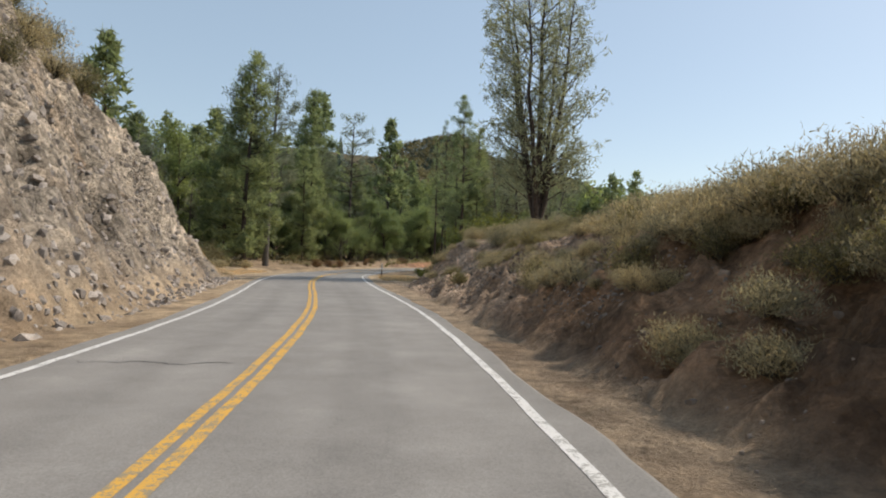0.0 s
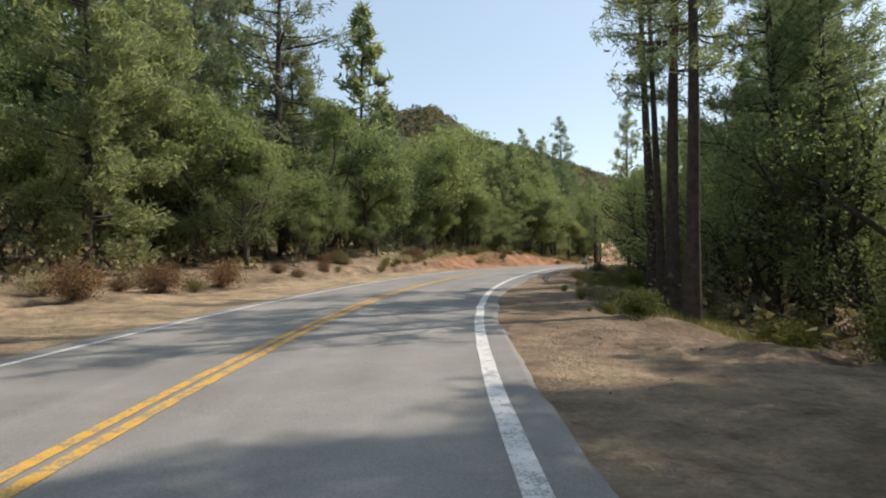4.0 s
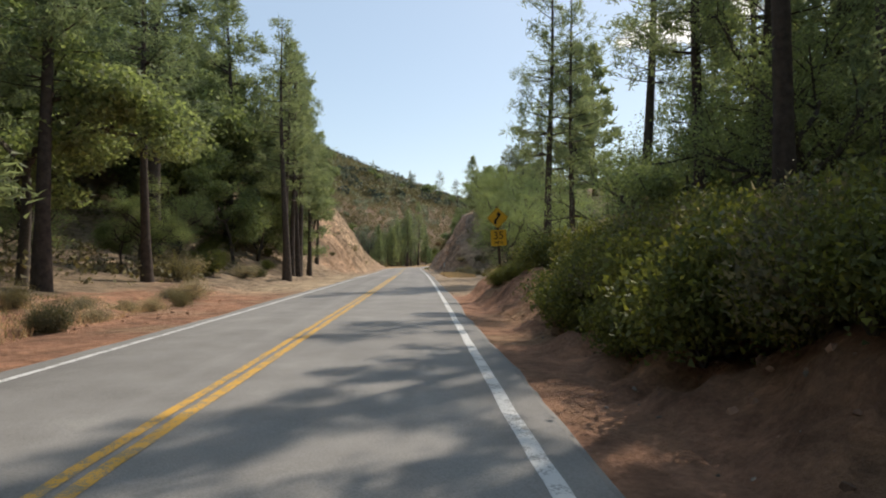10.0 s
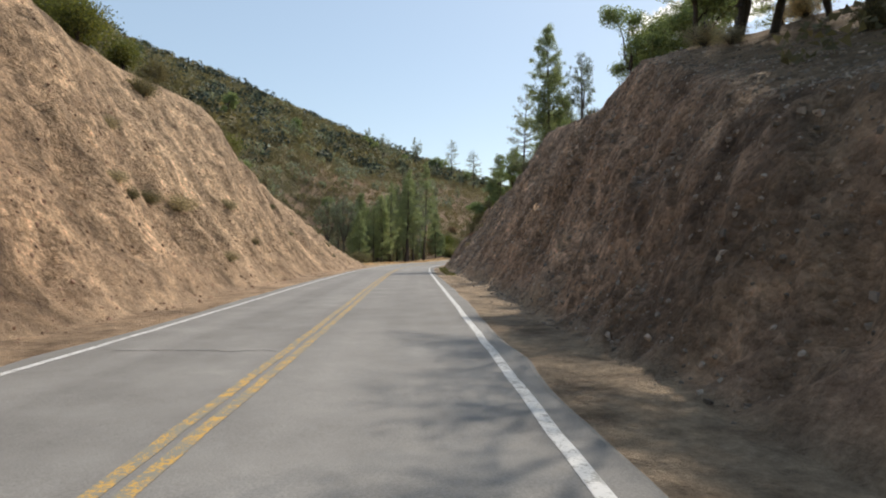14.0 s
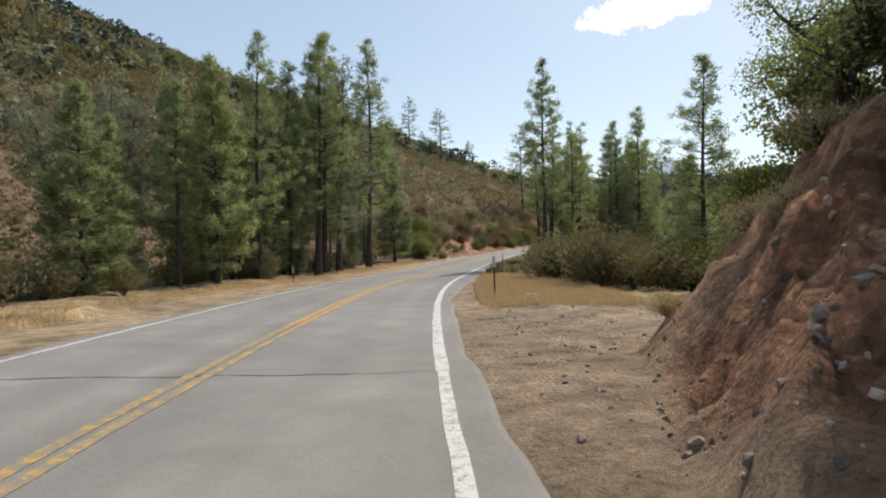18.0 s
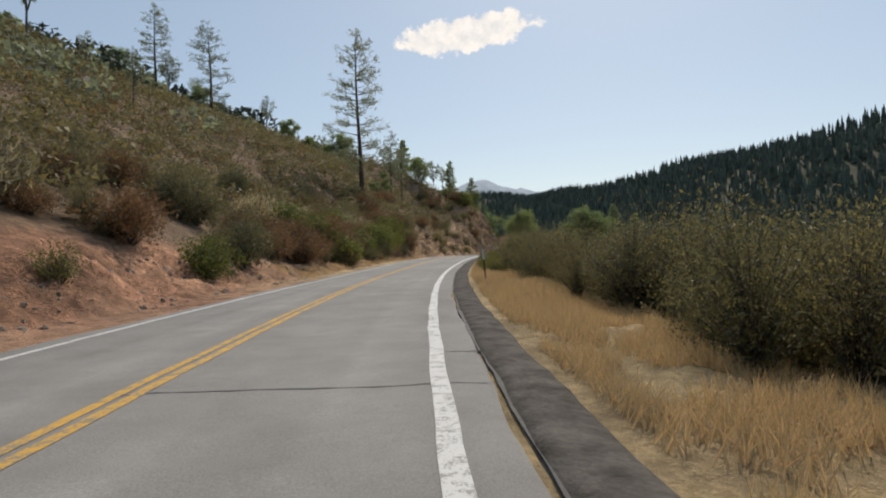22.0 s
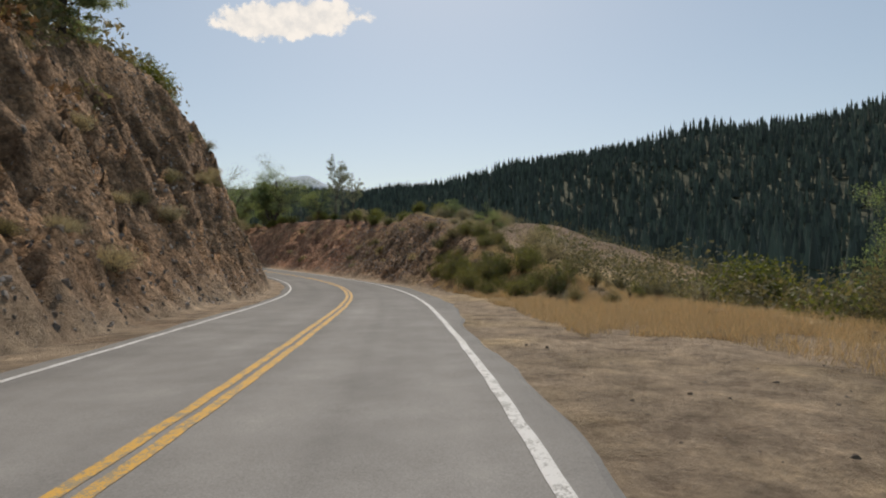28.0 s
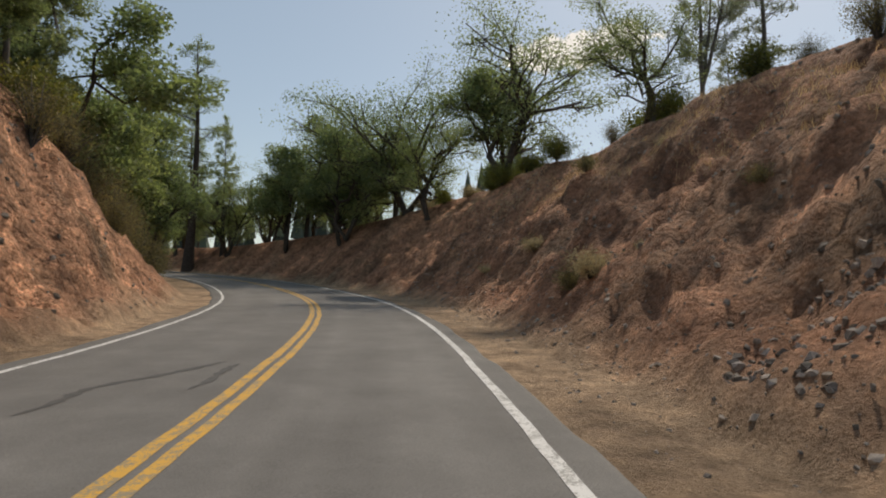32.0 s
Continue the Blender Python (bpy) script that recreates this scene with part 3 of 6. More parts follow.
CRACKS = [
    (9, -2.9, -0.5, 0.4, 0.06, 0), (24, 0.3, 3.1, 0.3, 0.05, 0), (27, -0.2, 0.6, 0.8, 0.045, 14), (44, 0.2, 1.0, 0.6, 0.08, 10), (98, -3.0, -1.2, 0.4, 0.07, 0),
    (170, -2.9, 0, 0.3, 0.05, 0), (208, -2.5, -0.4, 0.4, 0.05, 2),
    (226, 0.2, 3.9, 0.2, 0.05, 0), (231, 0.2, 2.0, 0.2, 0.05, 0), (266, -3, -0.2, 0.4, 0.05, 0),
    (325, -0.6, 0.0, 0.3, 0.1, 1), (346, -3.2, 3.2, 0.3, 0.06, 0), (372, 2.6, 4.0, 0.2, 0.05, 0), (387, 0.2, 3.0, 0.2, 0.04, 0), (388, 1.6, 2.0, 0.5, 0.06, 7), (392, -3, -0.2, 0.3, 0.06, 0),
    (409, -3.1, 4.0, 0.2, 0.07, 0), (414, 3.2, 4.0, 0.1, 0.07, 0), (417, 3.2, 4.0, 0.1, 0.05, 0), (430, -0.2, 3.9, 0.2, 0.06, 0), (432, 3.3, 4.0, 0.1, 0.06, 0), (452, 3.2, 4.0, 0.1, 0.06, 0), (454, 3.2, 4.0, 0.1, 0.06, 0),
    (474, 0.6, 4.0, 0.2, 0.05, 0), (476, 3.2, 4.1, 0.1, 0.06, 0), (458, 2.4, 4.0, 0.2, 0.05, 0), (463, 2.6, 4.0, 0.2, 0.06, 0), (486, 2.8, 4.0, 0.15, 0.05, 0), (440, 3.2, 4.0, 0.1, 0.06, 0), (496, -2.6, 0.6, 0.5, 0.07, 4), (498, 3.2, 4.0, 0.1, 0.06, 0),
    (582, -2.6, 0.0, 0.3, 0.05, 0), (583, 3.4, 4.2, 0.3, 0.09, 2), (622, -2.2, -0.8, 0.6, 0.09, 9), 
]
def wander(points, width, seed):
    """A sealed crack that follows the given (s, n) points."""
    rnd = np.random.RandomState(seed)
    p = np.array(points, float)
    d = np.concatenate([[0], np.cumsum(np.hypot(*np.diff(p, axis=0).T))])
    k = max(12, int(d[-1] * 9))
    u = np.linspace(0, d[-1], k)
    cs = np.interp(u, d, p[:, 0]) + 0.10 * fbm(u * 1.7 + seed, u * 0 + seed, 4)
    cn = np.interp(u, d, p[:, 1]) + 0.10 * fbm(u * 1.7 + seed + 40, u * 0 + seed, 4)
    w = width * (0.45 + 1.1 * rnd.rand(k)) * np.minimum(1, 5 * np.minimum(u, d[-1] - u) / d[-1] + 0.3)
    ds, dn = np.gradient(cs), np.gradient(cn)
    q = np.hypot(ds, dn) + 1e-9
    v = []
    for sg in (-1, 1):
        a, b = cs - sg * dn / q * w / 2, cn + sg * ds / q * w / 2
        x, y = plan(a, b)
        v.append(np.stack([x, y, road_z(a) + 0.005], -1))
    v = np.stack(v, 1).reshape(-1, 3)
    ob = new("tar_crack", mesh_of("tar_crack", v, grid_faces(k, 2), TAR))
    return tagged(ob, "dark sealed crack wandering over the asphalt", "crack", "cracks in the road", kind="structure")


WANDERING = [
    ([(129.0, -1.1), (130.3, -1.4), (131.6, -1.6), (133.1, -2.0), (135, -2.3)], 0.10), ([(130.3, -0.3), (131.5, -0.5), (132.5, -0.9), (134.8, -1.5)], 0.10), ([(130.1, 0.3), (130.2, 0.66), (130.8, 0.8), (132, 0.68), (133.7, 0.6)], 0.09), ([(135.3, -0.6), (137.9, -0.5)], 0.06),
    ([(148.2, -1.0), (149.3, -0.9), (150.4, -0.95)], 0.06), ([(148.2, 3.7), (147.3, 3.45), (146.7, 3.75), (147.2, 4.1)], 0.10),
    ([(226.5, -2.5), (226.7, -0.8)], 0.05), ([(225.3, -1.9), (225.7, -1.2), (226.5, -0.6)], 0.07), ([(224.2, -1.3), (224.7, -1.1), (225.0, -0.3)], 0.09), ([(223.6, 1.4), (223.7, 3.9)], 0.05), ([(225.3, 0.25), (225.3, 1.2)], 0.05), ([(223.1, 0.24), (223.9, 0.29), (224.6, 0.38)], 0.09), ([(227.4, 0.25), (227.4, 0.6)], 0.05),
    ([(641.1, -1.7), (642.5, -1.7), (643.3, -1.4), (644.9, -0.7)], 0.12), ([(642.5, -0.55), (644.6, -0.5)], 0.11),
]
for k, (points, w) in enumerate(WANDERING):
    wander(points, w, k + 3)
# dark strips paint the depth shade of the gap beside the kerb
CRACKS += [(s, 3.86, 3.9, 0.05, 0.09, 12.5) for s in range(408, 500, 12)]
for k, (s, a, b, bend, w, along) in enumerate(CRACKS):
    crack(s, a, b, bend, w, k + 1, along)


# ---- ground sheets ----
COLS = {"sand": (0.46, 0.36, 0.25), "rock": (0.37, 0.33, 0.29), "red": (0.40, 0.22, 0.145), "brown": (0.345, 0.245, 0.185), "scree": (0.42, 0.32, 0.25),
        "tan": (0.44, 0.32, 0.22), "pink": (0.45, 0.30, 0.205), "ochre": (0.40, 0.265, 0.17), "straw": (0.48, 0.37, 0.22), "litter": (0.30, 0.23, 0.165), "earth": (0.29, 0.19, 0.125), "dirt": (0.36, 0.285, 0.21), "scrub": (0.22, 0.155, 0.105), "green": (0.25, 0.215, 0.125)}
# along the road: shoulder, bank face, ground behind
SOILS = {
    -1: [(-60, "sand", "rock", "scrub"), (38, "sand", "rock", "scrub"), (46, "sand", "sand", "litter"), (112, "sand", "litter", "litter"), (122, "red", "red", "green"), (175, "red", "red", "green"),
         (205, "red", "red", "litter"), (215, "sand", "litter", "litter"), (246, "sand", "litter", "litter"), (254, "tan", "pink", "scrub"), (285, "tan", "tan", "scrub"), (340, "tan", "tan", "scrub"), (348, "sand", "straw", "scrub"),
         (425, "sand", "scrub", "scrub"), (440, "red", "red", "scrub"), (462, "straw", "earth", "scrub"), (484, "straw", "earth", "scrub"), (496, "tan", "ochre", "scrub"), (545, "dirt", "ochre", "scrub"), (570, "dirt", "earth", "scrub"), (630, "dirt", "earth", "scrub"), (648, "tan", "red", "scrub"), (740, "tan", "red", "litter")],
    1: [(-60, "dirt", "earth", "scrub"), (10, "dirt", "earth", "scrub"), (18, "dirt", "scree", "scrub"), (36, "dirt", "scree", "scrub"), (45, "sand", "sand", "straw"), (64, "sand", "sand", "litter"), (80, "litter", "litter", "litter"), (112, "litter", "litter", "litter"), (150, "litter", "brown", "litter"),
        (168, "red", "red", "green"), (204, "red", "red", "green"), (212, "dirt", "dirt", "litter"), (236, "dirt", "straw", "litter"), (262, "dirt", "brown", "litter"), (285, "dirt", "brown", "scrub"), (318, "dirt", "scree", "scrub"), (332, "dirt", "brown", "litter"), (338, "dirt", "red", "litter"), (348, "dirt", "red", "litter"),
        (352, "dirt", "straw", "straw"), (375, "dirt", "straw", "scrub"), (412, "straw", "straw", "green"), (505, "straw", "straw", "green"), (514, "dirt", "straw", "straw"), (575, "dirt", "straw", "straw"), (590, "dirt", "scrub", "straw"),
        (606, "dirt", "earth", "scrub"), (625, "dirt", "earth", "scrub"), (640, "tan", "red", "scrub"), (740, "tan", "red", "litter")],
}


def soil_colour(s, n, u, e):
    outc = np.zeros((*s.shape, 3))
    jit = s + 5 * fbm(s * 0.25, n * 0.35, 3)
    for side in (-1, 1):
        t = SOILS[side]
        ss = [r[0] for r in t]
        lay = [np.stack([np.interp(jit, ss, [COLS[r[k]][c] for r in t]) for c in range(3)], -1) for k in (1, 2, 3)]
        a = np.clip(u * 8, 0, 1)[..., None]
        b = np.clip((e + 1.2 * fbm(s * 0.5, n * 0.5, 3)) / 1.2, 0, 1)[..., None]
        c = lay[0] * (1 - a) + lay[1] * a
        c = c * (1 - b) + lay[2] * b
        sel = (n < 0) if side < 0 else (n >= 0)
        outc[sel] = c[sel]
    return outc


STEP = 0.28


def side_sheet(side):
    d = np.r_[np.arange(3.5, 13.0, 0.22), np.arange(13.0, 14.0, 0.3), np.arange(14.0, 24, 0.8), np.arange(24, 62, 3.0)]
    s = np.arange(ROAD_START, ROAD_END + 0.1, STEP)
    Sg, Ng = np.meshgrid(s, d * side, indexing="ij")
    z, u, e = terrain(Sg, Ng)
    z = z - np.where(np.abs(Ng) < 3.7, 0.05, 0) - np.clip((np.abs(Ng) - 56) / 5, 0, 1) * 1.0
    x, y = plan(Sg, Ng)
    me = mesh_of("verge", np.stack([x, y, z], -1).reshape(-1, 3), grid_faces(len(s), len(d), side < 0), SOIL, True)
    face = np.clip(u * 5, 0, 1) * np.clip(1 - e / 1.5, 0, 1)
    streak = 1 + face * (0.55 * fbm(Sg * 1.1, Ng * 0.14, 4) + 0.3 * fbm(Sg * 0.15, Ng * 0.3, 3))
    rock = face * np.clip(np.interp(Sg, SIDES[side][:, 0], SIDES[side][:, 6]) * 2.0 - 0.6, 0, 1)
    colour_layer(me, "soil", (soil_colour(Sg, Ng, u, e) * streak[..., None]).clip(0.03, 0.7).reshape(-1, 3), 0.08 + 0.92 * rock.ravel())
    return new("ground_verge", me)


tagged(side_sheet(-1), "bare earth verge, cut banks and slope beside the road", "ground", kind="structure")
tagged(side_sheet(1), "earth verge, cut banks and dry slope beside the road", "ground", kind="structure")

# far ridge to the east, as a crest line: plan and height
CREST = np.array([(1240, -1200, 130), (1414, -150, 220), (1443, 321, 214), (1440, 654, 182), (1589, 1074, 158), (1764, 1511, 156), (2114, 2124, 152), (2640, 3000, 150)], float)


def nearest_road(x, y):
    k = np.arange(0, len(RC), 10)
    d2 = (x[..., None] - RC[k, 0]) ** 2 + (y[..., None] - RC[k, 1]) ** 2
    i = k[d2.argmin(-1)]
    n = (x - RC[i, 0]) * RT[i, 1] - (y - RC[i, 1]) * RT[i, 0]
    return RS[i], n, np.sqrt(d2.min(-1))


def land(x, y):
    """Height of the wide land."""
    x, y = np.asarray(x, float), np.asarray(y, float)
    s, n, dist = nearest_road(x, y)
    n = np.where(np.abs(n) < dist * 0.7, np.sign(n + 1e-6) * dist, n)
    z, _, _ = terrain(s, np.clip(n, -200, 125), False)
    deep = np.clip((dist - 60) / 120, 0, 1)
    z = np.where(n > 0, z * (1 - deep) - 25 * deep, z)
    p = np.vstack([np.stack([np.linspace(a[k], b[k], 12, endpoint=False) for k in range(3)], -1) for a, b in zip(CREST[:-1], CREST[1:])])
    d2 = (x[..., None] - p[:, 0]) ** 2 + (y[..., None] - p[:, 1]) ** 2
    i = d2.argmin(-1)
    far = np.sqrt(d2.min(-1))
    ridge = (p[i, 2] + 25) * np.exp(-((far / 480) ** 2)) * (1 + 0.15 * fbm(x * 0.006, y * 0.006, 3))
    beyond = np.clip((dist - 120) / 200, 0, 1)
    left = np.where(n < 0, 40 * fbm(x * 0.004, y * 0.004, 3) * beyond * np.clip((s - 250) / 80, 0, 1), 0)
    away = np.hypot(x - 400, y - 500)
    rim = 150 * np.clip((away - 1500) / 900, 0, 1) * (0.8 + 0.8 * fbm(x * 0.0012, y * 0.0012, 3))
    return z + ridge * np.clip((dist - 60) / 100, 0, 1) + left + rim


def wide_ground():
    ax = np.r_[-3200, -2400, -1800, -1400, -1000, -700, -500, -400, np.arange(-320, 700, 10.0), np.arange(700, 1300, 20), np.arange(1300, 2200, 40), 2200, 2800, 3600]
    ay = np.r_[-2600, -1900, -1400, -1000, -700, -500, -350, np.arange(-250, 900, 10.0), np.arange(900, 1500, 20), np.arange(1500, 2300, 50), 2400, 2800, 3600]
    X, Y = np.meshgrid(ax, ay, indexing="ij")
    z = np.stack([land(a, b) for a, b in zip(X, Y)])
    _, _, dist = nearest_road(X.ravel(), Y.ravel())
    dist = dist.reshape(X.shape)
    past = (X - RC[-1, 0]) * RT[-1, 0] + (Y - RC[-1, 1]) * RT[-1, 1]
    z = z - np.where((dist < 49) & ((past < 14) | (dist > past * 1.5)), 14.0, 0.0)
    me = mesh_of("ground", np.stack([X, Y, z], -1).reshape(-1, 3), grid_faces(len(ax), len(ay), True), SOIL, True)
    g = fbm(X * 0.02, Y * 0.02, 4)[..., None]
    _, side, _ = nearest_road(X.ravel(), Y.ravel())
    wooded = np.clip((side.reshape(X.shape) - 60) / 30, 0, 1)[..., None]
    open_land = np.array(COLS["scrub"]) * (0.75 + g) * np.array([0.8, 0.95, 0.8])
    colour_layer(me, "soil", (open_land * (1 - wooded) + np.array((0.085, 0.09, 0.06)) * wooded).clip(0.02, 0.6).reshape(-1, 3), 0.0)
    return me


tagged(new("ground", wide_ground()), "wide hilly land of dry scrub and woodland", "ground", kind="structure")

# low asphalt kerb strips along the drop
def kerb(s0, s1, inner, tall, label):
    bs = np.arange(s0, s1, 0.5)
    bn = np.array([3.84, 3.90, 4.04, 4.32, 4.50, 4.62]) + inner
    bz = np.array([-0.12, 0.03 * tall, 0.07 * tall, 0.06 * tall, 0.01, -0.14])
    BS, BN = np.meshgrid(bs, bn, indexing="ij")
    BN = BN + 0.05 * fbm(BS * 0.6, BN * 0 + 2, 5) + 0.05 * fbm(BS * 1.4, BN * 3, 3)
    BN = 4.3 + inner + (BN - 4.3 - inner) * np.clip(np.minimum((BS - s0 + 1) / 7, (s1 + 0.5 - BS) / 9), 0.12, 1) + 0.5 * np.exp(-(BS - s0) / 5.0)
    bx, by = plan(BS, BN)
    bzz = road_z(BS) + bz[None] * (1 + 0.9 * fbm(BS * 1.1, BN * 3, 4)) * np.clip(np.minimum(BS - s0 + 0.5, s1 + 1 - BS) / 5, 0.1, 1)
    me = mesh_of("kerb_asphalt", np.stack([bx, by, bzz], -1).reshape(-1, 3), grid_faces(len(bs), len(bn)), BERM, True)
    return tagged(new("kerb_asphalt", me), label, "kerb", kind="structure")


kerb(402, 507, 0.0, 0.7, "low dark cracked asphalt kerb along the road's edge")
kerb(98, 121, 0.36, 0.12, "low dark asphalt kerb in the shade of the trees")


# ---- plants: meshes ----
def rings(points, radii, sides):
    """A bent tapering tube along points."""
    p = np.array(points, float)
    d = np.gradient(p, axis=0)
    d /= np.linalg.norm(d, axis=1)[:, None] + 1e-9
    ref = np.where(np.abs(d[:, 2:3]) > 0.9, [[1.0, 0, 0]], [[0, 0, 1.0]])
    a = np.cross(d, ref)
    a /= np.linalg.norm(a, axis=1)[:, None]
    b = np.cross(d, a)
    t = np.linspace(0, 2 * np.pi, sides, endpoint=False)
    v = p[:, None] + np.array(radii)[:, None, None] * (np.cos(t)[None, :, None] * a[:, None] + np.sin(t)[None, :, None] * b[:, None])
    f = []
    for k in range(len(p) - 1):
        for j in range(sides):
            f.append((k * sides + j, k * sides + (j + 1) % sides, (k + 1) * sides + (j + 1) % sides, (k + 1) * sides + j))
    return v.reshape(-1, 3), f


def join(pieces):
    v, f, base = [], [], 0
    for pv, pf in pieces:
        if base:
            near = int(((np.vstack(v) - pv[0]) ** 2).sum(1).argmin())
            f.append((base, base + 1, near))
        v.append(pv)
        f += [tuple(i + base for i in q) for q in pf]
        base += len(pv)
    return np.vstack(v), f


def blades(centres, rnd, length, width, up=0.0, spread=1.0, dirs=None):
    """Thin pointed leaves, one triangle pair each, about the centres."""
    k = len(centres)
    d = rnd.normal(size=(k, 3)) * [spread, spread, spread * 0.8] + [0, 0, up]
    if dirs is not None:
        d = d * 0.8 + dirs
    d /= np.linalg.norm(d, axis=1)[:, None] + 1e-9
    side = np.cross(d, rnd.normal(size=(k, 3)))
    side /= np.linalg.norm(side, axis=1)[:, None] + 1e-9
    L = length * (0.6 + 0.8 * rnd.rand(k, 1))
    W = width * (0.6 + 0.8 * rnd.rand(k, 1))
    c = np.asarray(centres)
    v = np.stack([c - d * L * 0.45 + side * W * 0.6, c - d * L * 0.25 - side * W * 0.7, c + d * L * 0.6], 1).reshape(-1, 3)
    return v, np.arange(3 * k).reshape(-1, 3)


def pine_meshes(seed, height, bare, wide, tufts, mat, bark, lean=0.0, per=9, blade=(0.50, 0.085), round_top=0.0, dense=2.0):
    rnd = np.random.RandomState(seed)
    u = np.linspace(0, 1, 9)
    sway = np.stack([lean * u**1.5 + 0.15 * np.sin(u * 5 + seed), 0.15 * np.cos(u * 4 + seed) - 0.15, u * height], -1)
    r0 = height * 0.011 + 0.05
    pieces = [rings(sway, r0 * (1 - u * 0.93) * (1 + 0.35 * np.exp(-u * 30)), 8)]
    cen, dirs = [], []
    levels = int(height * (1 - bare) * dense)
    for k in range(levels):
        h = bare + (1 - bare) * (k + rnd.rand() * 0.9) / levels
        base = np.array([np.interp(h, u, sway[:, 0]), np.interp(h, u, sway[:, 1]), h * height])
        q = (h - bare) / (1 - bare)
        cone = (1.0 - q) ** (0.8 - 0.45 * round_top) * (0.5 + 0.5 * min(1, q * 3.5))
        for a in rnd.rand(rnd.randint(2, 5)) * 6.28:
            reach = wide * cone * (0.45 + 0.65 * rnd.rand()) + 0.3
            droop = -0.22 + 0.55 * q + 0.25 * rnd.rand()
            way = np.array([math.cos(a), math.sin(a), droop])
            pts = [base + way * reach * w + np.array([0, 0, 0.16 * reach * w * w]) for w in (0, 0.5, 1.0)]
            pieces.append(rings(pts, [0.016 * reach + 0.012, 0.01 * reach + 0.008, 0.006], 3))
            m = max(2, int(tufts * reach / wide))
            w = 0.35 + 0.72 * rnd.rand(m) ** 0.6
            cen.append(base + way * (reach * w)[:, None] + np.outer(w * w, [0, 0, 0.16 * reach]) + rnd.normal(size=(m, 3)) * [0.2, 0.2, 0.1] * (0.5 + 0.22 * reach))
            dirs.append(np.repeat(way[None] + [[0, 0, 0.35]], m, 0))
    cen, dirs = np.vstack(cen), np.vstack(dirs)
    c2 = np.repeat(cen, per, 0) + rnd.normal(size=(len(cen) * per, 3)) * 0.17
    bv, bf = blades(c2, rnd, blade[0], blade[1], 0.15, 1.0, np.repeat(dirs, per, 0) * 0.6)
    tv, tf = join(pieces)
    return mesh_of("trunk", tv, tf, bark, True), mesh_of("crown", bv, bf, mat)


def fan_pine_meshes(seed, height, fork, stems, wide, tufts, mat, bark, per=8, blade=(0.42, 0.06)):
    """A thin-needled pine whose trunk divides into several upright stems under an open rounded crown."""
    rnd = np.random.RandomState(seed)
    u = np.linspace(0, 1, 8)
    foot = np.stack([0.2 * np.sin(3 * u * fork), 0 * u, u * height * fork], -1)
    r0 = height * 0.0125 + 0.05
    pieces = [rings(foot, r0 * (1 - 0.35 * u), 8)]
    cen, dirs = [], []
    turn = rnd.rand() * 6.28
    for k in range(stems):
        a = turn + k * 6.28 / stems + rnd.normal() * 0.3
        tall = height * (1 - fork) * (1.0 if k == 0 else rnd.uniform(0.72, 0.97))
        out_by = wide * (0.10 if k == 0 else rnd.uniform(0.3, 0.62))
        line = np.stack([foot[-1, 0] + math.cos(a) * out_by * u**0.8, math.sin(a) * out_by * u**0.8, foot[-1, 2] + tall * u], -1)
        line[:, :2] += 0.12 * rnd.normal(size=(8, 2)) * u[:, None]
        pieces.append(rings(line, r0 * (0.62 if k else 0.7) * (1 - 0.92 * u) + 0.012, 6))
        for h in np.linspace(0.12, 1.0, int(tall * 2.1)):
            base = np.array([np.interp(h, u, line[:, i]) for i in range(3)])
            for _ in range(rnd.randint(1, 4)):
                b2 = a + rnd.normal() * 1.5
                reach = wide * 0.42 * math.sin(math.pi * min(1.0, 0.22 + 0.75 * h)) ** 0.8 * (0.5 + 0.7 * rnd.rand()) + 0.2
                way = np.array([math.cos(b2), math.sin(b2), 0.25 + 0.7 * rnd.rand()])
                pts = [base, base + way * reach * 0.5, base + way * reach + [0, 0, 0.12 * reach]]
                pieces.append(rings(pts, [0.012 * reach + 0.01, 0.008 * reach + 0.006, 0.005], 3))
                m = max(1, int(tufts * reach / wide))
                w = 0.5 + 0.6 * rnd.rand(m)
                cen.append(base + way * (reach * w)[:, None] + rnd.normal(size=(m, 3)) * 0.16)
                dirs.append(np.repeat(way[None] + [[0, 0, 0.3]], m, 0))
    cen, dirs = np.vstack(cen), np.vstack(dirs)
    c2 = np.repeat(cen, per, 0) + rnd.normal(size=(len(cen) * per, 3)) * 0.15
    bv, bf = blades(c2, rnd, blade[0], blade[1], 0.2, 1.0, np.repeat(dirs, per, 0) * 0.5)
    tv, tf = join(pieces)
    return mesh_of("trunk", tv, tf, bark, True), mesh_of("crown", bv, bf, mat)


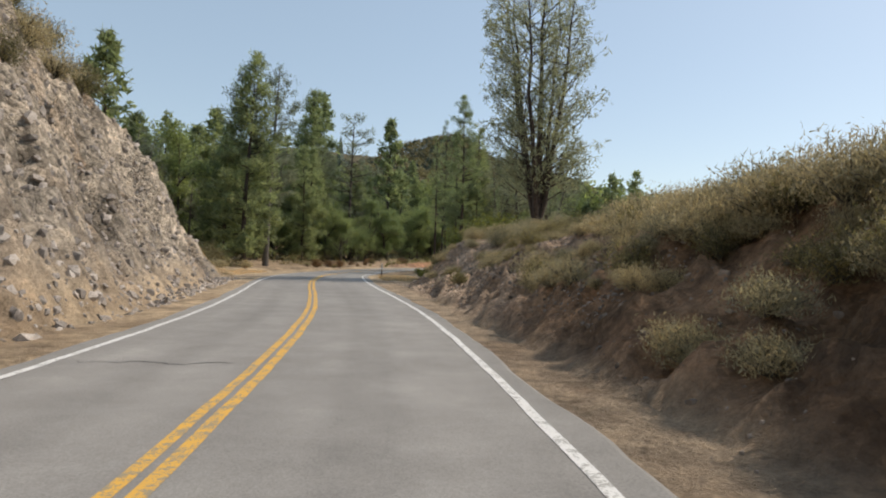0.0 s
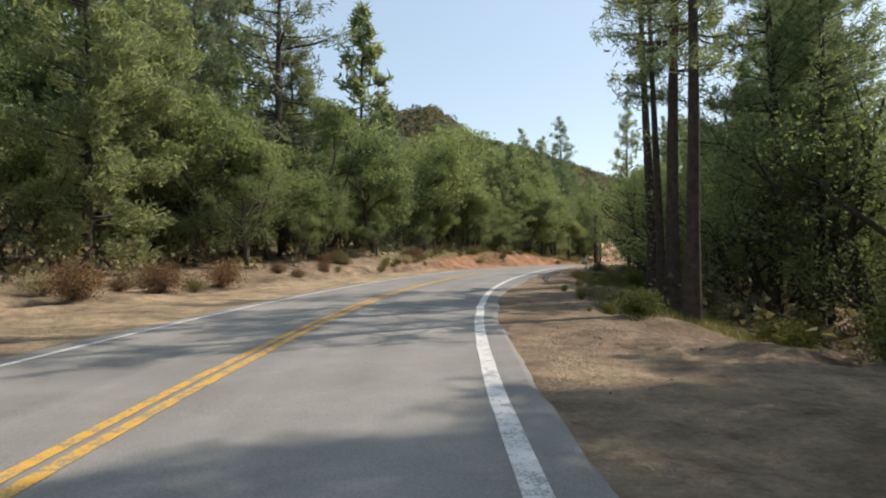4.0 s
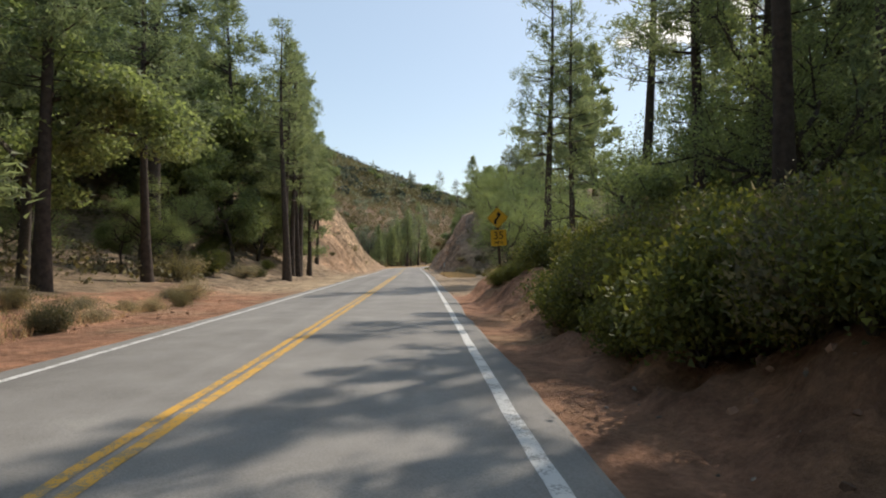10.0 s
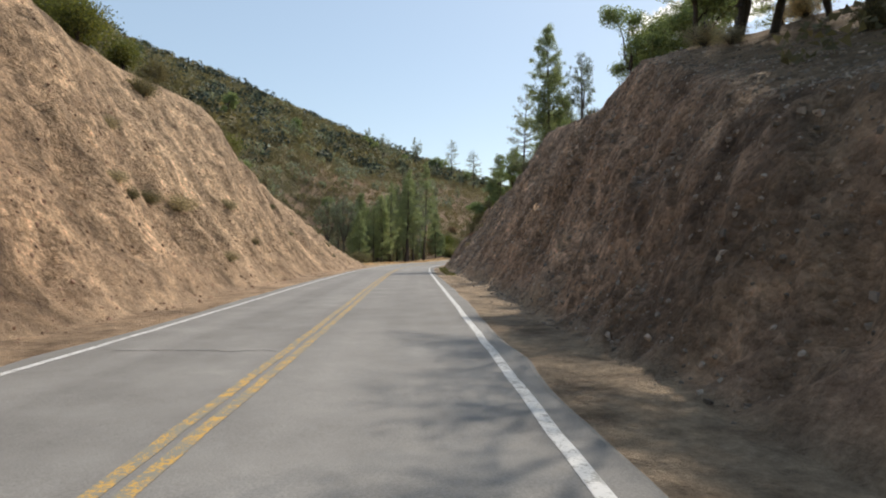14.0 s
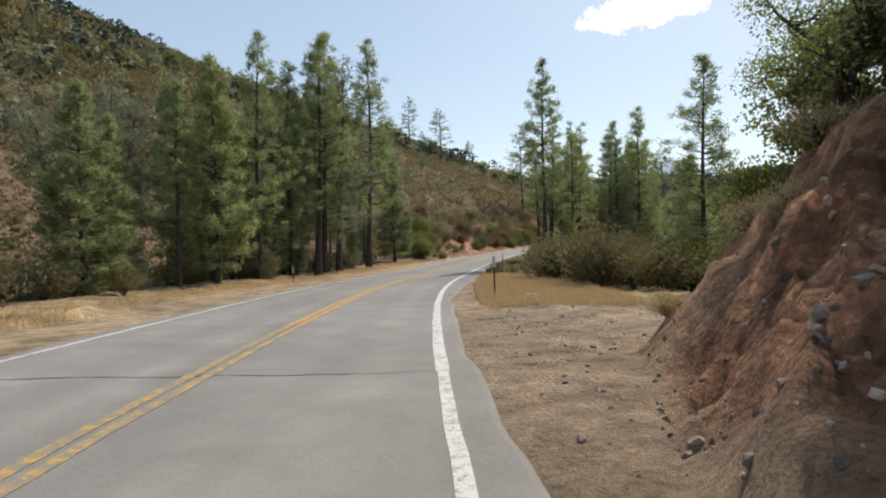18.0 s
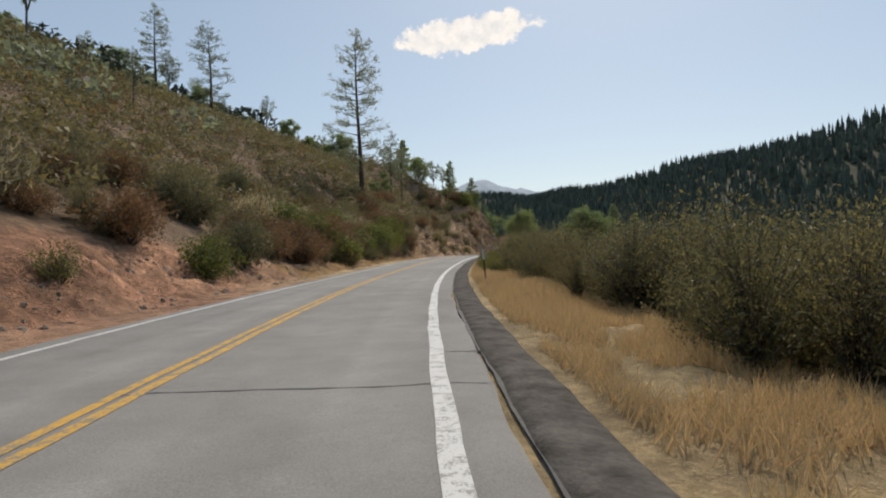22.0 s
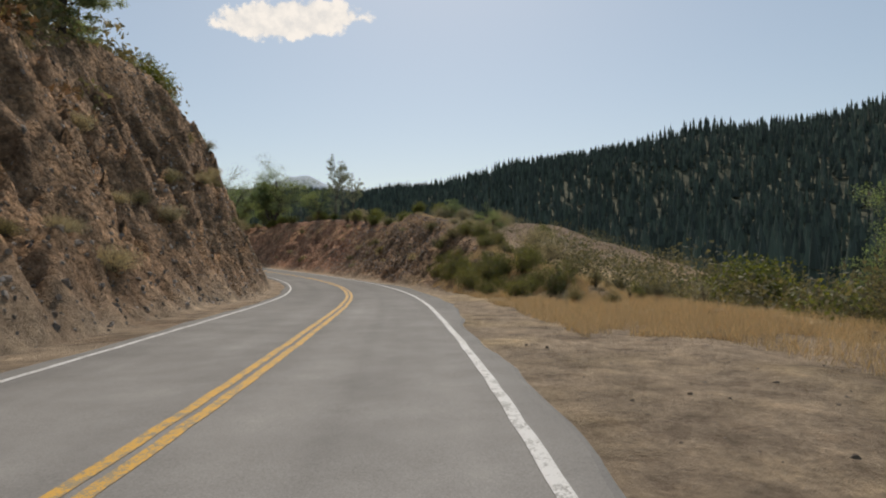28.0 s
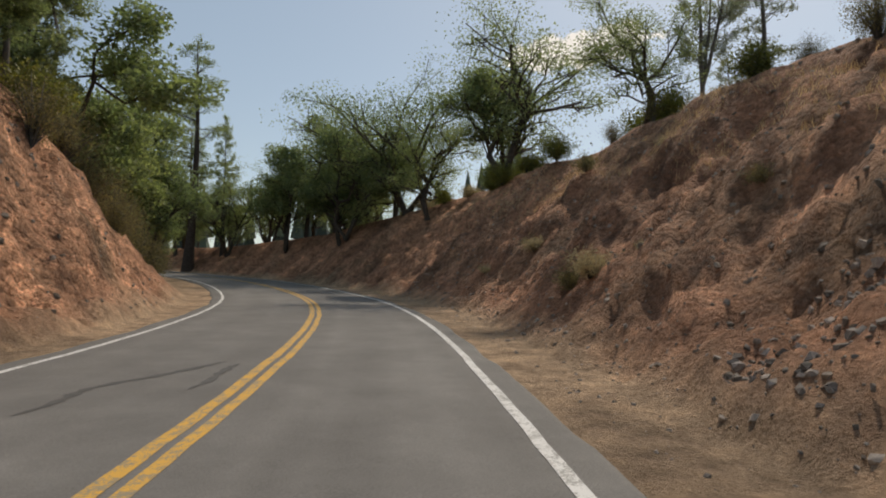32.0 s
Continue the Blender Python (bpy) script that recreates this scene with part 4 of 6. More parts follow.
def broad_meshes(seed, height, wide, leaves, mat, bark, fork=0.3, stems=1, size=(0.28, 0.17), gap=0.35):
    rnd = np.random.RandomState(seed)
    pieces, tips = [], []

    def limb(base, way, length, rad, depth):
        mid = base + way * length * 0.5 + rnd.normal(size=3) * length * 0.07
        end = base + way * length + rnd.normal(size=3) * length * 0.08
        pieces.append(rings([base, mid, end], [rad, rad * 0.78, rad * 0.58], 6 if depth < 2 else 3))
        if depth == 2:
            tips.append((end, length))
        if depth >= 3:
            tips.append((mid, length))
            tips.append((end, length))
            return
        for _ in range(rnd.randint(2, 4) + (depth == 0)):
            w = way * 0.75 + rnd.normal(size=3) * [0.62, 0.62, 0.35] + [0, 0, 0.12]
            w[:2] *= wide / height * 1.9
            w /= np.linalg.norm(w)
            limb(mid + (end - mid) * rnd.rand() if depth else end, w, length * (0.62 + 0.2 * rnd.rand()), rad * 0.55, depth + 1)

    def low_limbs(base, rise):
        for h in np.linspace(0.45, 0.95, 4):
            a = rnd.rand() * 6.28
            limb(base + rise * h, np.array([math.cos(a) * 0.9, math.sin(a) * 0.9, 0.35 + 0.3 * rnd.rand()]), height * 0.17, height * 0.008, 2)

    for k in range(stems):
        way = np.array([rnd.normal() * 0.22, rnd.normal() * 0.22, 1.0])
        limb(np.array([rnd.normal() * 0.15 * (stems > 1), rnd.normal() * 0.15 * (stems > 1), 0.0]), way / np.linalg.norm(way), height * fork, height * 0.017 + 0.03, 0)
        low_limbs(np.zeros(3), way / np.linalg.norm(way) * height * fork)
    tv, tf = join(pieces)
    top = max(t[0][2] for t in tips)
    tv = tv * [1, 1, height * 0.93 / top]
    keep = [t for t in tips if rnd.rand() > gap * 0.3]
    per = max(4, leaves // len(keep))
    cen = []
    for p, L in keep:
        m = rnd.normal(size=(per, 3))
        m *= (rnd.rand(per, 1) ** 0.4) / (np.linalg.norm(m, axis=1)[:, None] + 1e-6)
        cen.append(np.array(p) * [1, 1, height * 0.93 / top] + m * [1.0, 1.0, 0.6] * (0.128 * height * (0.5 + 0.7 * rnd.rand())))
    cen = np.vstack(cen)
    cen = cen[cen[:, 2] > 0.12 * height]
    bv, bf = blades(cen, rnd, size[0], size[1], 0.0, 1.0)
    return mesh_of("trunk", tv, tf, bark, True), mesh_of("crown", bv, bf, mat)


def rooted(pieces):
    """Stems of three sides each, all grown from one shared foot."""
    foot = np.array([(0.04, 0, 0), (-0.02, 0.035, 0), (-0.02, -0.035, 0)])
    v, f, base = [foot], [], 0
    for pv, pf in pieces:
        v.append(pv[3:])
        f += [tuple(i if i < 3 else i + base for i in q) for q in pf]
        base += len(pv) - 3
    return np.vstack(v), f


def bush_meshes(seed, height, wide, leaves, mat, bark, size, up=0.3, ragged=0.5, stalks=22, spread=0.14):
    rnd = np.random.RandomState(seed)
    pieces, cen, dirs = [], [], []
    for _ in range(stalks):
        a, tilt = rnd.rand() * 6.28, rnd.rand() ** 0.6
        end = np.array([math.cos(a) * wide * 0.5 * tilt, math.sin(a) * wide * 0.5 * tilt, height * (1 - 0.45 * tilt**2) * (1 - ragged * 0.5 * rnd.rand())])
        mid = end * [0.35, 0.35, 0.55] + rnd.normal(size=3) * 0.05
        pieces.append(rings([end * [0.05, 0.05, 0], mid, end], [0.022, 0.014, 0.005], 3))
        m = leaves // stalks
        w = 0.35 + 0.7 * rnd.rand(m, 1)
        cen.append(end * w + np.clip(rnd.normal(size=(m, 3)), -1.5, 1.5) * [spread * wide, spread * wide, 0.85 * spread * height])
        dirs.append(np.repeat(end[None] / np.linalg.norm(end), m, 0))
    cen = np.vstack(cen)
    cen[:, 2] = np.abs(cen[:, 2]) + 0.03
    bv, bf = blades(cen, rnd, size[0], size[1], up, 1.0, np.vstack(dirs) * 0.5)
    tv, tf = rooted(pieces)
    return mesh_of("stems", tv, tf, bark, True), mesh_of("foliage", bv, bf, mat)


KINDS = {
    "tall_pine": [pine_meshes(11, 22, 0.24, 3.7, 10, PINE, BARK, 0, 24, (0.36, 0.05), dense=2.7), pine_meshes(12, 22, 0.16, 4.0, 10, PINE, BARK, 0, 24, (0.36, 0.05), dense=2.7), pine_meshes(13, 22, 0.34, 3.4, 10, PINE, BARK, 0.5, 24, (0.36, 0.05), dense=2.7)],
    "open_pine": [pine_meshes(16, 22, 0.34, 3.6, 9, PINE, BARK, 0, 20, (0.36, 0.045), dense=1.7), pine_meshes(17, 22, 0.42, 3.3, 9, PINE, BARK, 0.4, 20, (0.36, 0.045), dense=1.8)],
    "full_pine": [pine_meshes(21, 16, 0.04, 3.9, 13, PINE, BARK, 0, 25, (0.36, 0.058), dense=3.4), pine_meshes(22, 16, 0.06, 3.4, 13, PINE, BARK, 0, 25, (0.36, 0.058), dense=3.4)],
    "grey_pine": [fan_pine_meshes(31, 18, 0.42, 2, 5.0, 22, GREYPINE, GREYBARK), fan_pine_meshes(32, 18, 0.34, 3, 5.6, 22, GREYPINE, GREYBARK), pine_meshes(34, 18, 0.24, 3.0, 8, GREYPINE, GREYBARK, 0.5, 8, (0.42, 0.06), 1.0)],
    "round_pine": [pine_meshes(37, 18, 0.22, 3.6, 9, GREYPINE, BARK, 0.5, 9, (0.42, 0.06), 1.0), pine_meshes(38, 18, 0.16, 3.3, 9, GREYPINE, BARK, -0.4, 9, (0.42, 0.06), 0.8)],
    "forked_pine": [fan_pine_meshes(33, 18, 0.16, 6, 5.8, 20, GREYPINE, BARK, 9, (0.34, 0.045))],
    "oak": [broad_meshes(41, 10, 9, 20000, OAK, DARKBARK, size=(0.155, 0.105)), broad_meshes(42, 10, 8, 19000, OAK, DARKBARK, 0.26, 2, (0.155, 0.105)), broad_meshes(43, 10, 7, 19000, OAK, DARKBARK, 0.34, size=(0.155, 0.105))],
    "thin_oak": [broad_meshes(45, 11, 6, 15000, OAK, DARKBARK, 0.36, 2, (0.115, 0.075), 0.9), broad_meshes(46, 11, 5, 14000, OAK, DARKBARK, 0.4, 3, (0.115, 0.075), 0.9)],
    "manzanita": [bush_meshes(51, 1.9, 2.6, 4600, MANZANITA, DARKBARK, (0.10, 0.065)), bush_meshes(52, 1.6, 2.2, 4200, MANZANITA, DARKBARK, (0.10, 0.065))],
    "scrub": [bush_meshes(53, 1.7, 2.4, 4200, OLIVE, DARKBARK, (0.10, 0.05), 0.5, 0.8), bush_meshes(54, 2.2, 2.4, 4400, OLIVE, GREYBARK, (0.10, 0.05), 0.6, 0.9)],
    "dry_brush": [bush_meshes(55, 1.1, 1.7, 3600, SAGE, GREYBARK, (0.11, 0.016), 1.0, 0.9, 34), bush_meshes(56, 0.9, 1.5, 3400, SAGE, GREYBARK, (0.11, 0.016), 1.0, 0.9, 34)],
    "sage_brush": [bush_meshes(65, 1.2, 1.8, 2600, GREYBRUSH, GREYBARK, (0.13, 0.02), 0.9, 0.9, 30), bush_meshes(66, 1.0, 1.6, 2600, SAGE, DARKBARK, (0.11, 0.02), 0.8, 0.9, 30)],
    "brown_bush": [bush_meshes(57, 1.7, 2.3, 4200, BROWNLEAF, DARKBARK, (0.085, 0.045), 0.4, 0.8)],
    "thicket": [bush_meshes(61, 3.0, 2.8, 6500, GREYBRUSH, GREYBARK, (0.075, 0.034), 0.5, 0.9, 46, 0.10), bush_meshes(62, 3.0, 3.2, 6500, OLIVE, GREYBARK, (0.075, 0.034), 0.5, 0.9, 46, 0.10), bush_meshes(63, 3.0, 2.4, 3600, GREYBRUSH, GREYBARK, (0.075, 0.03), 0.5, 1.0, 52, 0.09)],
    "brush_wall": [bush_meshes(71, 3.0, 3.0, 7000, GREYBRUSH, GREYBARK, (0.07, 0.03), 0.5, 0.9, 60, 0.10), bush_meshes(72, 3.0, 2.8, 5200, OLIVE, GREYBARK, (0.07, 0.03), 0.5, 0.9, 60, 0.09), bush_meshes(73, 3.0, 2.6, 4200, GREYBRUSH, GREYBARK, (0.07, 0.028), 0.5, 1.0, 64, 0.08)],
    "weedy_bush": [bush_meshes(74, 1.2, 1.3, 1800, WEED, DRYSTEM, (0.085, 0.022), 0.9, 0.9, 36, 0.12), bush_meshes(75, 1.1, 1.2, 1500, WEED, DRYSTEM, (0.085, 0.02), 0.9, 0.9, 36, 0.12)],
    "weed_clump": [bush_meshes(58, 0.8, 0.7, 900, WEED, GREYBARK, (0.09, 0.014), 1.2, 0.9), bush_meshes(59, 0.8, 0.6, 800, SAGE, GREYBARK, (0.09, 0.013), 1.2, 0.9)],
    "seed_weed": [bush_meshes(64, 1.0, 1.3, 90, SEED, DRYSTEM, (0.05, 0.05), 0.3, 1.0, 34, 0.05)],
}
LIGHT = {
    "tall_pine": [pine_meshes(14, 22, 0.2, 3.7, 7, PINE, BARK, 0, 8, (0.8, 0.18), dense=2.1), pine_meshes(15, 22, 0.12, 3.6, 7, PINE, BARK, 0, 8, (0.8, 0.18), dense=2.1)],
    "full_pine": [pine_meshes(23, 16, 0.05, 3.6, 8, PINE, BARK, 0, 8, (0.8, 0.18), dense=2.6)],
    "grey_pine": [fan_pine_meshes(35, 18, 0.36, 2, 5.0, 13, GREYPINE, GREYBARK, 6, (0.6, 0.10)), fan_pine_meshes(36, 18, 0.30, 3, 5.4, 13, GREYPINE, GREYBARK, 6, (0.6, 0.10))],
    "oak": [broad_meshes(47, 10, 8, 9000, OAK, DARKBARK, size=(0.22, 0.15)), broad_meshes(48, 10, 9, 9000, OAK, DARKBARK, 0.26, 2, (0.22, 0.15))],
    "thin_oak": [broad_meshes(49, 11, 6, 4200, OAK, DARKBARK, 0.36, 2, (0.30, 0.19), 0.6)],
}
NATIVE = {"open_pine": 22, "tall_pine": 22, "full_pine": 16, "grey_pine": 18, "forked_pine": 18, "round_pine": 18, "oak": 10, "thin_oak": 11, "manzanita": 1.75, "scrub": 1.95, "dry_brush": 1.0, "brown_bush": 1.7, "weed_clump": 0.8, "thicket": 3.0, "brush_wall": 3.0, "weedy_bush": 1.15, "sage_brush": 1.1, "seed_weed": 1.0}
TREES = ("open_pine", "round_pine", "tall_pine", "full_pine", "grey_pine", "forked_pine", "oak", "thin_oak")
LABELS = {
    "open_pine": ("tall pine with a bare dark trunk and an open crown", "pine tree", "pine_tree"),
    "tall_pine": ("tall dark green pine with a bare lower trunk", "pine tree", "pine_tree"), "full_pine": ("bushy green pine with branches down to the ground", "pine tree", "pine_tree"),
    "round_pine": ("tall grey-green pine with a rounded open crown", "pine tree", "grey_pine"), "grey_pine": ("thin grey-green pine with sparse needles", "pine tree", "grey_pine"), "forked_pine": ("large forked grey-green pine with several bare stems", "pine tree", "pine_tree"),
    "oak": ("leafy green oak with dark branching limbs", "oak tree", "oak_tree"), "thin_oak": ("slender open oak with thin dark stems", "oak tree", "young_oak"),
    "manzanita": ("rounded yellow-green bush on dry earth", "bush", "bush"), "scrub": ("dark olive scrub bush on dry ground", "bush", "scrub_bush"),
    "dry_brush": ("dry grey-brown wiry brush on the bank", "brush", "brush"), "brown_bush": ("withered reddish brown bush on the slope", "bush", "withered_bush"), "weed_clump": ("clump of thin weeds at the roadside", "weed", "weeds"),
    "brush_wall": ("dense grey-brown twiggy brush growing below the road", "brush", "slope_brush"),
    "weedy_bush": ("yellow-green weedy bush on the dry road bank", "bush", "weedy_bush"),
    "sage_brush": ("dull grey-olive dry shrub rooted in the bank", "shrub", "dry_shrub"), "thicket": ("tall twiggy olive-brown thicket on the slope", "brush", "tall_brush"), "seed_weed": ("dry weed with white seed heads in the verge", "weed", "weeds"),
}
planted = {}
prng = random.Random(7)


def plant(kind, s, n, height=None, turn=None, sink=0.12, squash=1.0):
    label, category, name = LABELS[kind]
    height = height or NATIVE[kind] * prng.uniform(0.7, 1.25)
    stock = LIGHT[kind] if abs(n) > 27 and kind in LIGHT else KINDS[kind]
    pair = prng.randrange(len(stock))
    x, y = plan(s, n)
    m = pose(float(x), float(y), ground_at(s, n) - sink, 0, 0, prng.uniform(0, 360) if turn is None else turn)
    k = height / NATIVE[kind]
    key = (kind, pair, stock is KINDS[kind])
    if key not in planted:
        root = tagged(new(name), label, category, "roadside " + ("trees" if kind in TREES else "bushes"))
        for nm, data in zip(("trunk", "crown") if kind in TREES else ("stem", "foliage"), stock[pair]):
            part(nm, data, root)
        planted[key] = root
        root.matrix_basis = m
    else:
        root = copy_thing(planted[key], m)
    w = k * squash * prng.uniform(0.9, 1.12)
    root.scale = (w, w, k)
    return root


# ---- trees that stand out ----
HERO = [
    ("full_pine", 71, -12, 24.5), ("grey_pine", 74.5, -11, 24), ("full_pine", 109.7, -25, 31), ("full_pine", 132, -40, 36), ("full_pine", 149, -31, 34), ("round_pine", 110, -16, 27), ("full_pine", 84, -18, 15), ("oak", 100, -15, 10), ("oak", 107, -15, 11), ("oak", 94, -20, 11), ("grey_pine", 66, -22, 14), ("full_pine", 60, -24, 13), ("full_pine", 90, -28, 22),
    ("forked_pine", 47, 17, 27), ("tall_pine", 77, 12.8, 23), ("tall_pine", 81, 14.2, 21), ("round_pine", 72, 19.5, 18), ("round_pine", 69, 21, 17), ("grey_pine", 74, 23, 18), ("round_pine", 80, 18, 17), ("oak", 48.9, 13.5, 3.6), ("oak", 51, 16, 4.4), ("open_pine", 85.1, 8.6, 19, 0.7), ("open_pine", 89, 9.2, 22, 0.75), ("open_pine", 91.6, 9, 17, 0.7), ("open_pine", 97, 9.4, 20, 0.8), ("grey_pine", 80, 17, 17), ("tall_pine", 112.2, 9, 11.5, 0.75), ("thin_oak", 114.5, 9.6, 7.5, 0.8), ("thin_oak", 110, 10, 7, 0.8), ("thin_oak", 118, 9.8, 8, 0.8), ("tall_pine", 122, 12.5, 13, 0.9), ("thin_oak", 127, 10.4, 8, 0.8), ("tall_pine", 131, 13, 14, 0.9), ("thin_oak", 134, 10.5, 8.5, 0.8), ("tall_pine", 141, 9.8, 14, 0.7), ("thin_oak", 142.5, 10, 10, 0.7), ("tall_pine", 147, 14.5, 14, 0.8), ("full_pine", 155, 19, 16, 0.7), ("tall_pine", 160, 18, 15, 0.8),
    ("tall_pine", 94, 15, 16), ("tall_pine", 100, 16, 15), ("thin_oak", 97, 13, 9), ("tall_pine", 110, 18, 18), ("tall_pine", 107, 15, 13), ("tall_pine", 118, 13.5, 12),
    ("oak", 128, -12.6, 12), ("oak", 119, -13, 12), ("oak", 113, -14.5, 12), ("oak", 140, -11.5, 11.5), ("full_pine", 156, -13.5, 15), ("full_pine", 163, -12.5, 17), ("tall_pine", 220, -15, 34), ("full_pine", 240, -10.2, 22), ("oak", 138, -13, 10), ("oak", 170, -11, 14), ("oak", 178, -12, 15), ("tall_pine", 174, -13, 22), ("tall_pine", 183, -12, 22), ("tall_pine", 190, -13.5, 24), ("full_pine", 196, -14, 20), ("oak", 189, -11, 13), ("tall_pine", 203, -12, 22), ("oak", 205, -14, 12), ("tall_pine", 212, -12, 21),
    ("open_pine", 192, 13.5, 21), ("tall_pine", 197, 10.4, 18, 0.8), ("thin_oak", 194, 11.5, 8), ("open_pine", 212, 17, 18), ("thin_oak", 210, 13.5, 9), ("open_pine", 216, 20, 19), ("thin_oak", 215, 16, 9), ("open_pine", 209, 22, 20), ("thin_oak", 219, 18, 9), ("open_pine", 221, 24, 20), ("full_pine", 214, 28, 18), ("open_pine", 207, 17.5, 18), ("full_pine", 224, 30, 17), ("full_pine", 208, 24, 17), ("full_pine", 213, 23, 16), ("full_pine", 218, 25, 16), ("oak", 216, 19, 10), ("oak", 211, 18, 9), ("tall_pine", 177, 15, 20, 0.8), ("tall_pine", 168, 16, 17), ("tall_pine", 174, 16.5, 18), ("tall_pine", 180.5, 9.6, 16), ("tall_pine", 188, 10.2, 20, 0.8), ("oak", 145, 8.8, 12.5, 0.85), ("tall_pine", 170, 12.5, 13), ("thin_oak", 166, 12, 9), ("tall_pine", 100, 17, 21), ("tall_pine", 106, 18, 21), ("tall_pine", 112, 19, 22), ("tall_pine", 118, 18.5, 21), ("tall_pine", 125, 19, 21), ("tall_pine", 131, 18, 19), ("tall_pine", 96, 14, 19), ("oak", 200.5, 11.5, 7), ("open_pine", 196, 15, 22), ("open_pine", 203, 16, 22), ("open_pine", 208, 13, 21), ("full_pine", 192, 21, 24), ("tall_pine", 192.2, 9.9, 26, 0.7), ("full_pine", 197, 24, 20), ("full_pine", 206, 21, 22), ("full_pine", 178, 26, 22), ("open_pine", 223.2, 11.8, 24), ("open_pine", 222.6, 13, 22), ("thin_oak", 231.1, 9.8, 8.6, 0.75), ("full_pine", 262, 24, 22), ("full_pine", 268, 28, 22), ("thin_oak", 233, 15, 9), ("thin_oak", 240, 13.5, 9), ("thin_oak", 249, 18, 11), ("oak", 270, 14, 8), ("oak", 277, 14.5, 8), ("oak", 284, 15, 8), ("full_pine", 321, 15.5, 15), ("round_pine", 331, 14.5, 12), ("full_pine", 346, 12.5, 12, 1.15), ("thin_oak", 257, 17, 12, 0.65), ("thin_oak", 264, 15.5, 10, 0.7), ("thin_oak", 251, 14.5, 11, 0.6), ("thin_oak", 247, 16, 11, 0.6), ("thin_oak", 259, 13.5, 9, 0.65), ("thin_oak", 255, 13.5, 10, 0.6),
    ("tall_pine", 250, -9.4, 15), ("open_pine", 224, -7.6, 19), ("open_pine", 226.4, -7.8, 18), ("open_pine", 230, -8, 18), ("open_pine", 231.6, -8.2, 19), ("open_pine", 233.4, -8.1, 18), ("open_pine", 235.4, -8.5, 18), ("open_pine", 238, -8.1, 16), ("oak", 258, -11.5, 7), ("oak", 262, -13, 7), ("oak", 227, -12, 9), ("oak", 234, -12, 8), ("tall_pine", 246, -11.5, 18), ("oak", 252, -14, 10), ("oak", 256, -13.5, 9), ("oak", 260, -16, 9), ("oak", 247, -15, 11), ("oak", 244, -18, 13),
    ("full_pine", 363, -11.5, 9), ("full_pine", 366.5, -12.5, 8.5), ("tall_pine", 369, -10.5, 10.5), ("full_pine", 371, -9.4, 12.5), ("tall_pine", 374, -11, 13), ("tall_pine", 376, -9, 16), ("grey_pine", 378.5, -10.5, 13), ("tall_pine", 380.6, -9.8, 15), ("tall_pine", 382.5, -9.4, 16), ("tall_pine", 385, -8.2, 19), ("tall_pine", 387.7, -8.6, 20), ("round_pine", 389, -7.8, 18), ("tall_pine", 392, -11, 17), ("tall_pine", 395, -10, 18), ("tall_pine", 399.1, -8.0, 23), ("grey_pine", 405, -11, 17), ("full_pine", 411.5, -9, 13), ("full_pine", 384, -12, 14), ("full_pine", 390, -13, 15),
    ("tall_pine", 398.3, 9.6, 20), ("tall_pine", 403.1, 18.9, 19), ("tall_pine", 410, 16.7, 18), ("open_pine", 409, 13.5, 17), ("open_pine", 399.4, 12.3, 15), ("open_pine", 399.5, 16.5, 16), ("open_pine", 413, 11.4, 15), ("open_pine", 420, 10.2, 19, 1.35), ("full_pine", 416, 13, 17), ("open_pine", 410.7, 8.8, 14), ("open_pine", 408.6, 10.5, 15), ("full_pine", 424, 12.5, 15),
    ("round_pine", 511, -17, 25), ("grey_pine", 505, -70, 16), ("grey_pine", 490, -74, 14), ("grey_pine", 537, -19, 11), ("grey_pine", 545, -24, 10),
    ("oak", 504.6, 7.2, 6.2, 0.9), ("oak", 505.6, 7.5, 6.0, 0.9), ("thicket", 504.9, 7.4, 3.0), ("thin_oak", 606, 14, 3.2), ("thin_oak", 618, 15, 3), ("full_pine", 525, 20, 9), ("full_pine", 556, 16, 8.5), ("oak", 549, 16.5, 8), ("round_pine", 561, 17, 9.5), ("oak", 542, 17.5, 8), ("full_pine", 540, 24, 10), ("grey_pine", 448, 26, 20), ("grey_pine", 456, 30, 18), ("oak", 517, 17, 8), ("full_pine", 521, 16, 8), ("oak", 528, 18, 8),
    ("grey_pine", 661.8, 21, 13), ("grey_pine", 668, 32, 11), ("thin_oak", 658, 14, 7), ("thin_oak", 680, 12.3, 14), ("thin_oak", 687.6, 11.5, 15), ("oak", 691.4, 11.1, 13), ("thin_oak", 688.9, 16, 15), ("thin_oak", 669.6, 13.9, 14), ("oak", 671, 14.6, 9), ("grey_pine", 660, -11, 9), ("oak", 686.3, -4.9, 5.5), ("oak", 681.2, -6.9, 9), ("oak", 677.8, -8.6, 11), ("oak", 673.2, -9.8, 11), ("oak", 668.5, -10.5, 12), ("full_pine", 665, -11.5, 13), ("thicket", 684, -5.4, 3.2), ("thicket", 681, -6, 3.6), ("thicket", 677, -7.2, 4), ("thicket", 673, -8, 4), ("thicket", 669, -8.4, 4), ("oak", 634, -13, 9), ("oak", 640, -12, 8.5), ("oak", 646, -11.4, 7.5), ("oak", 651, -10.8, 6.5), ("oak", 656, -10.2, 5.5), ("oak", 643, -15, 11), ("oak", 650, -15, 10), ("grey_pine", 640, -16, 15), ("thicket", 660, -9, 3), ("thicket", 663, -8.6, 2.8), ("thicket", 655, -8.4, 2.6), ("thicket", 666, -8, 2.4), ("thicket", 649, -8.6, 2.4), ("open_pine", 701, 6.2, 24, 1.5), ("tall_pine", 704, 8.6, 16, 0.8), ("tall_pine", 699.5, 8.5, 15, 0.8), ("grey_pine", 655, 17, 9),
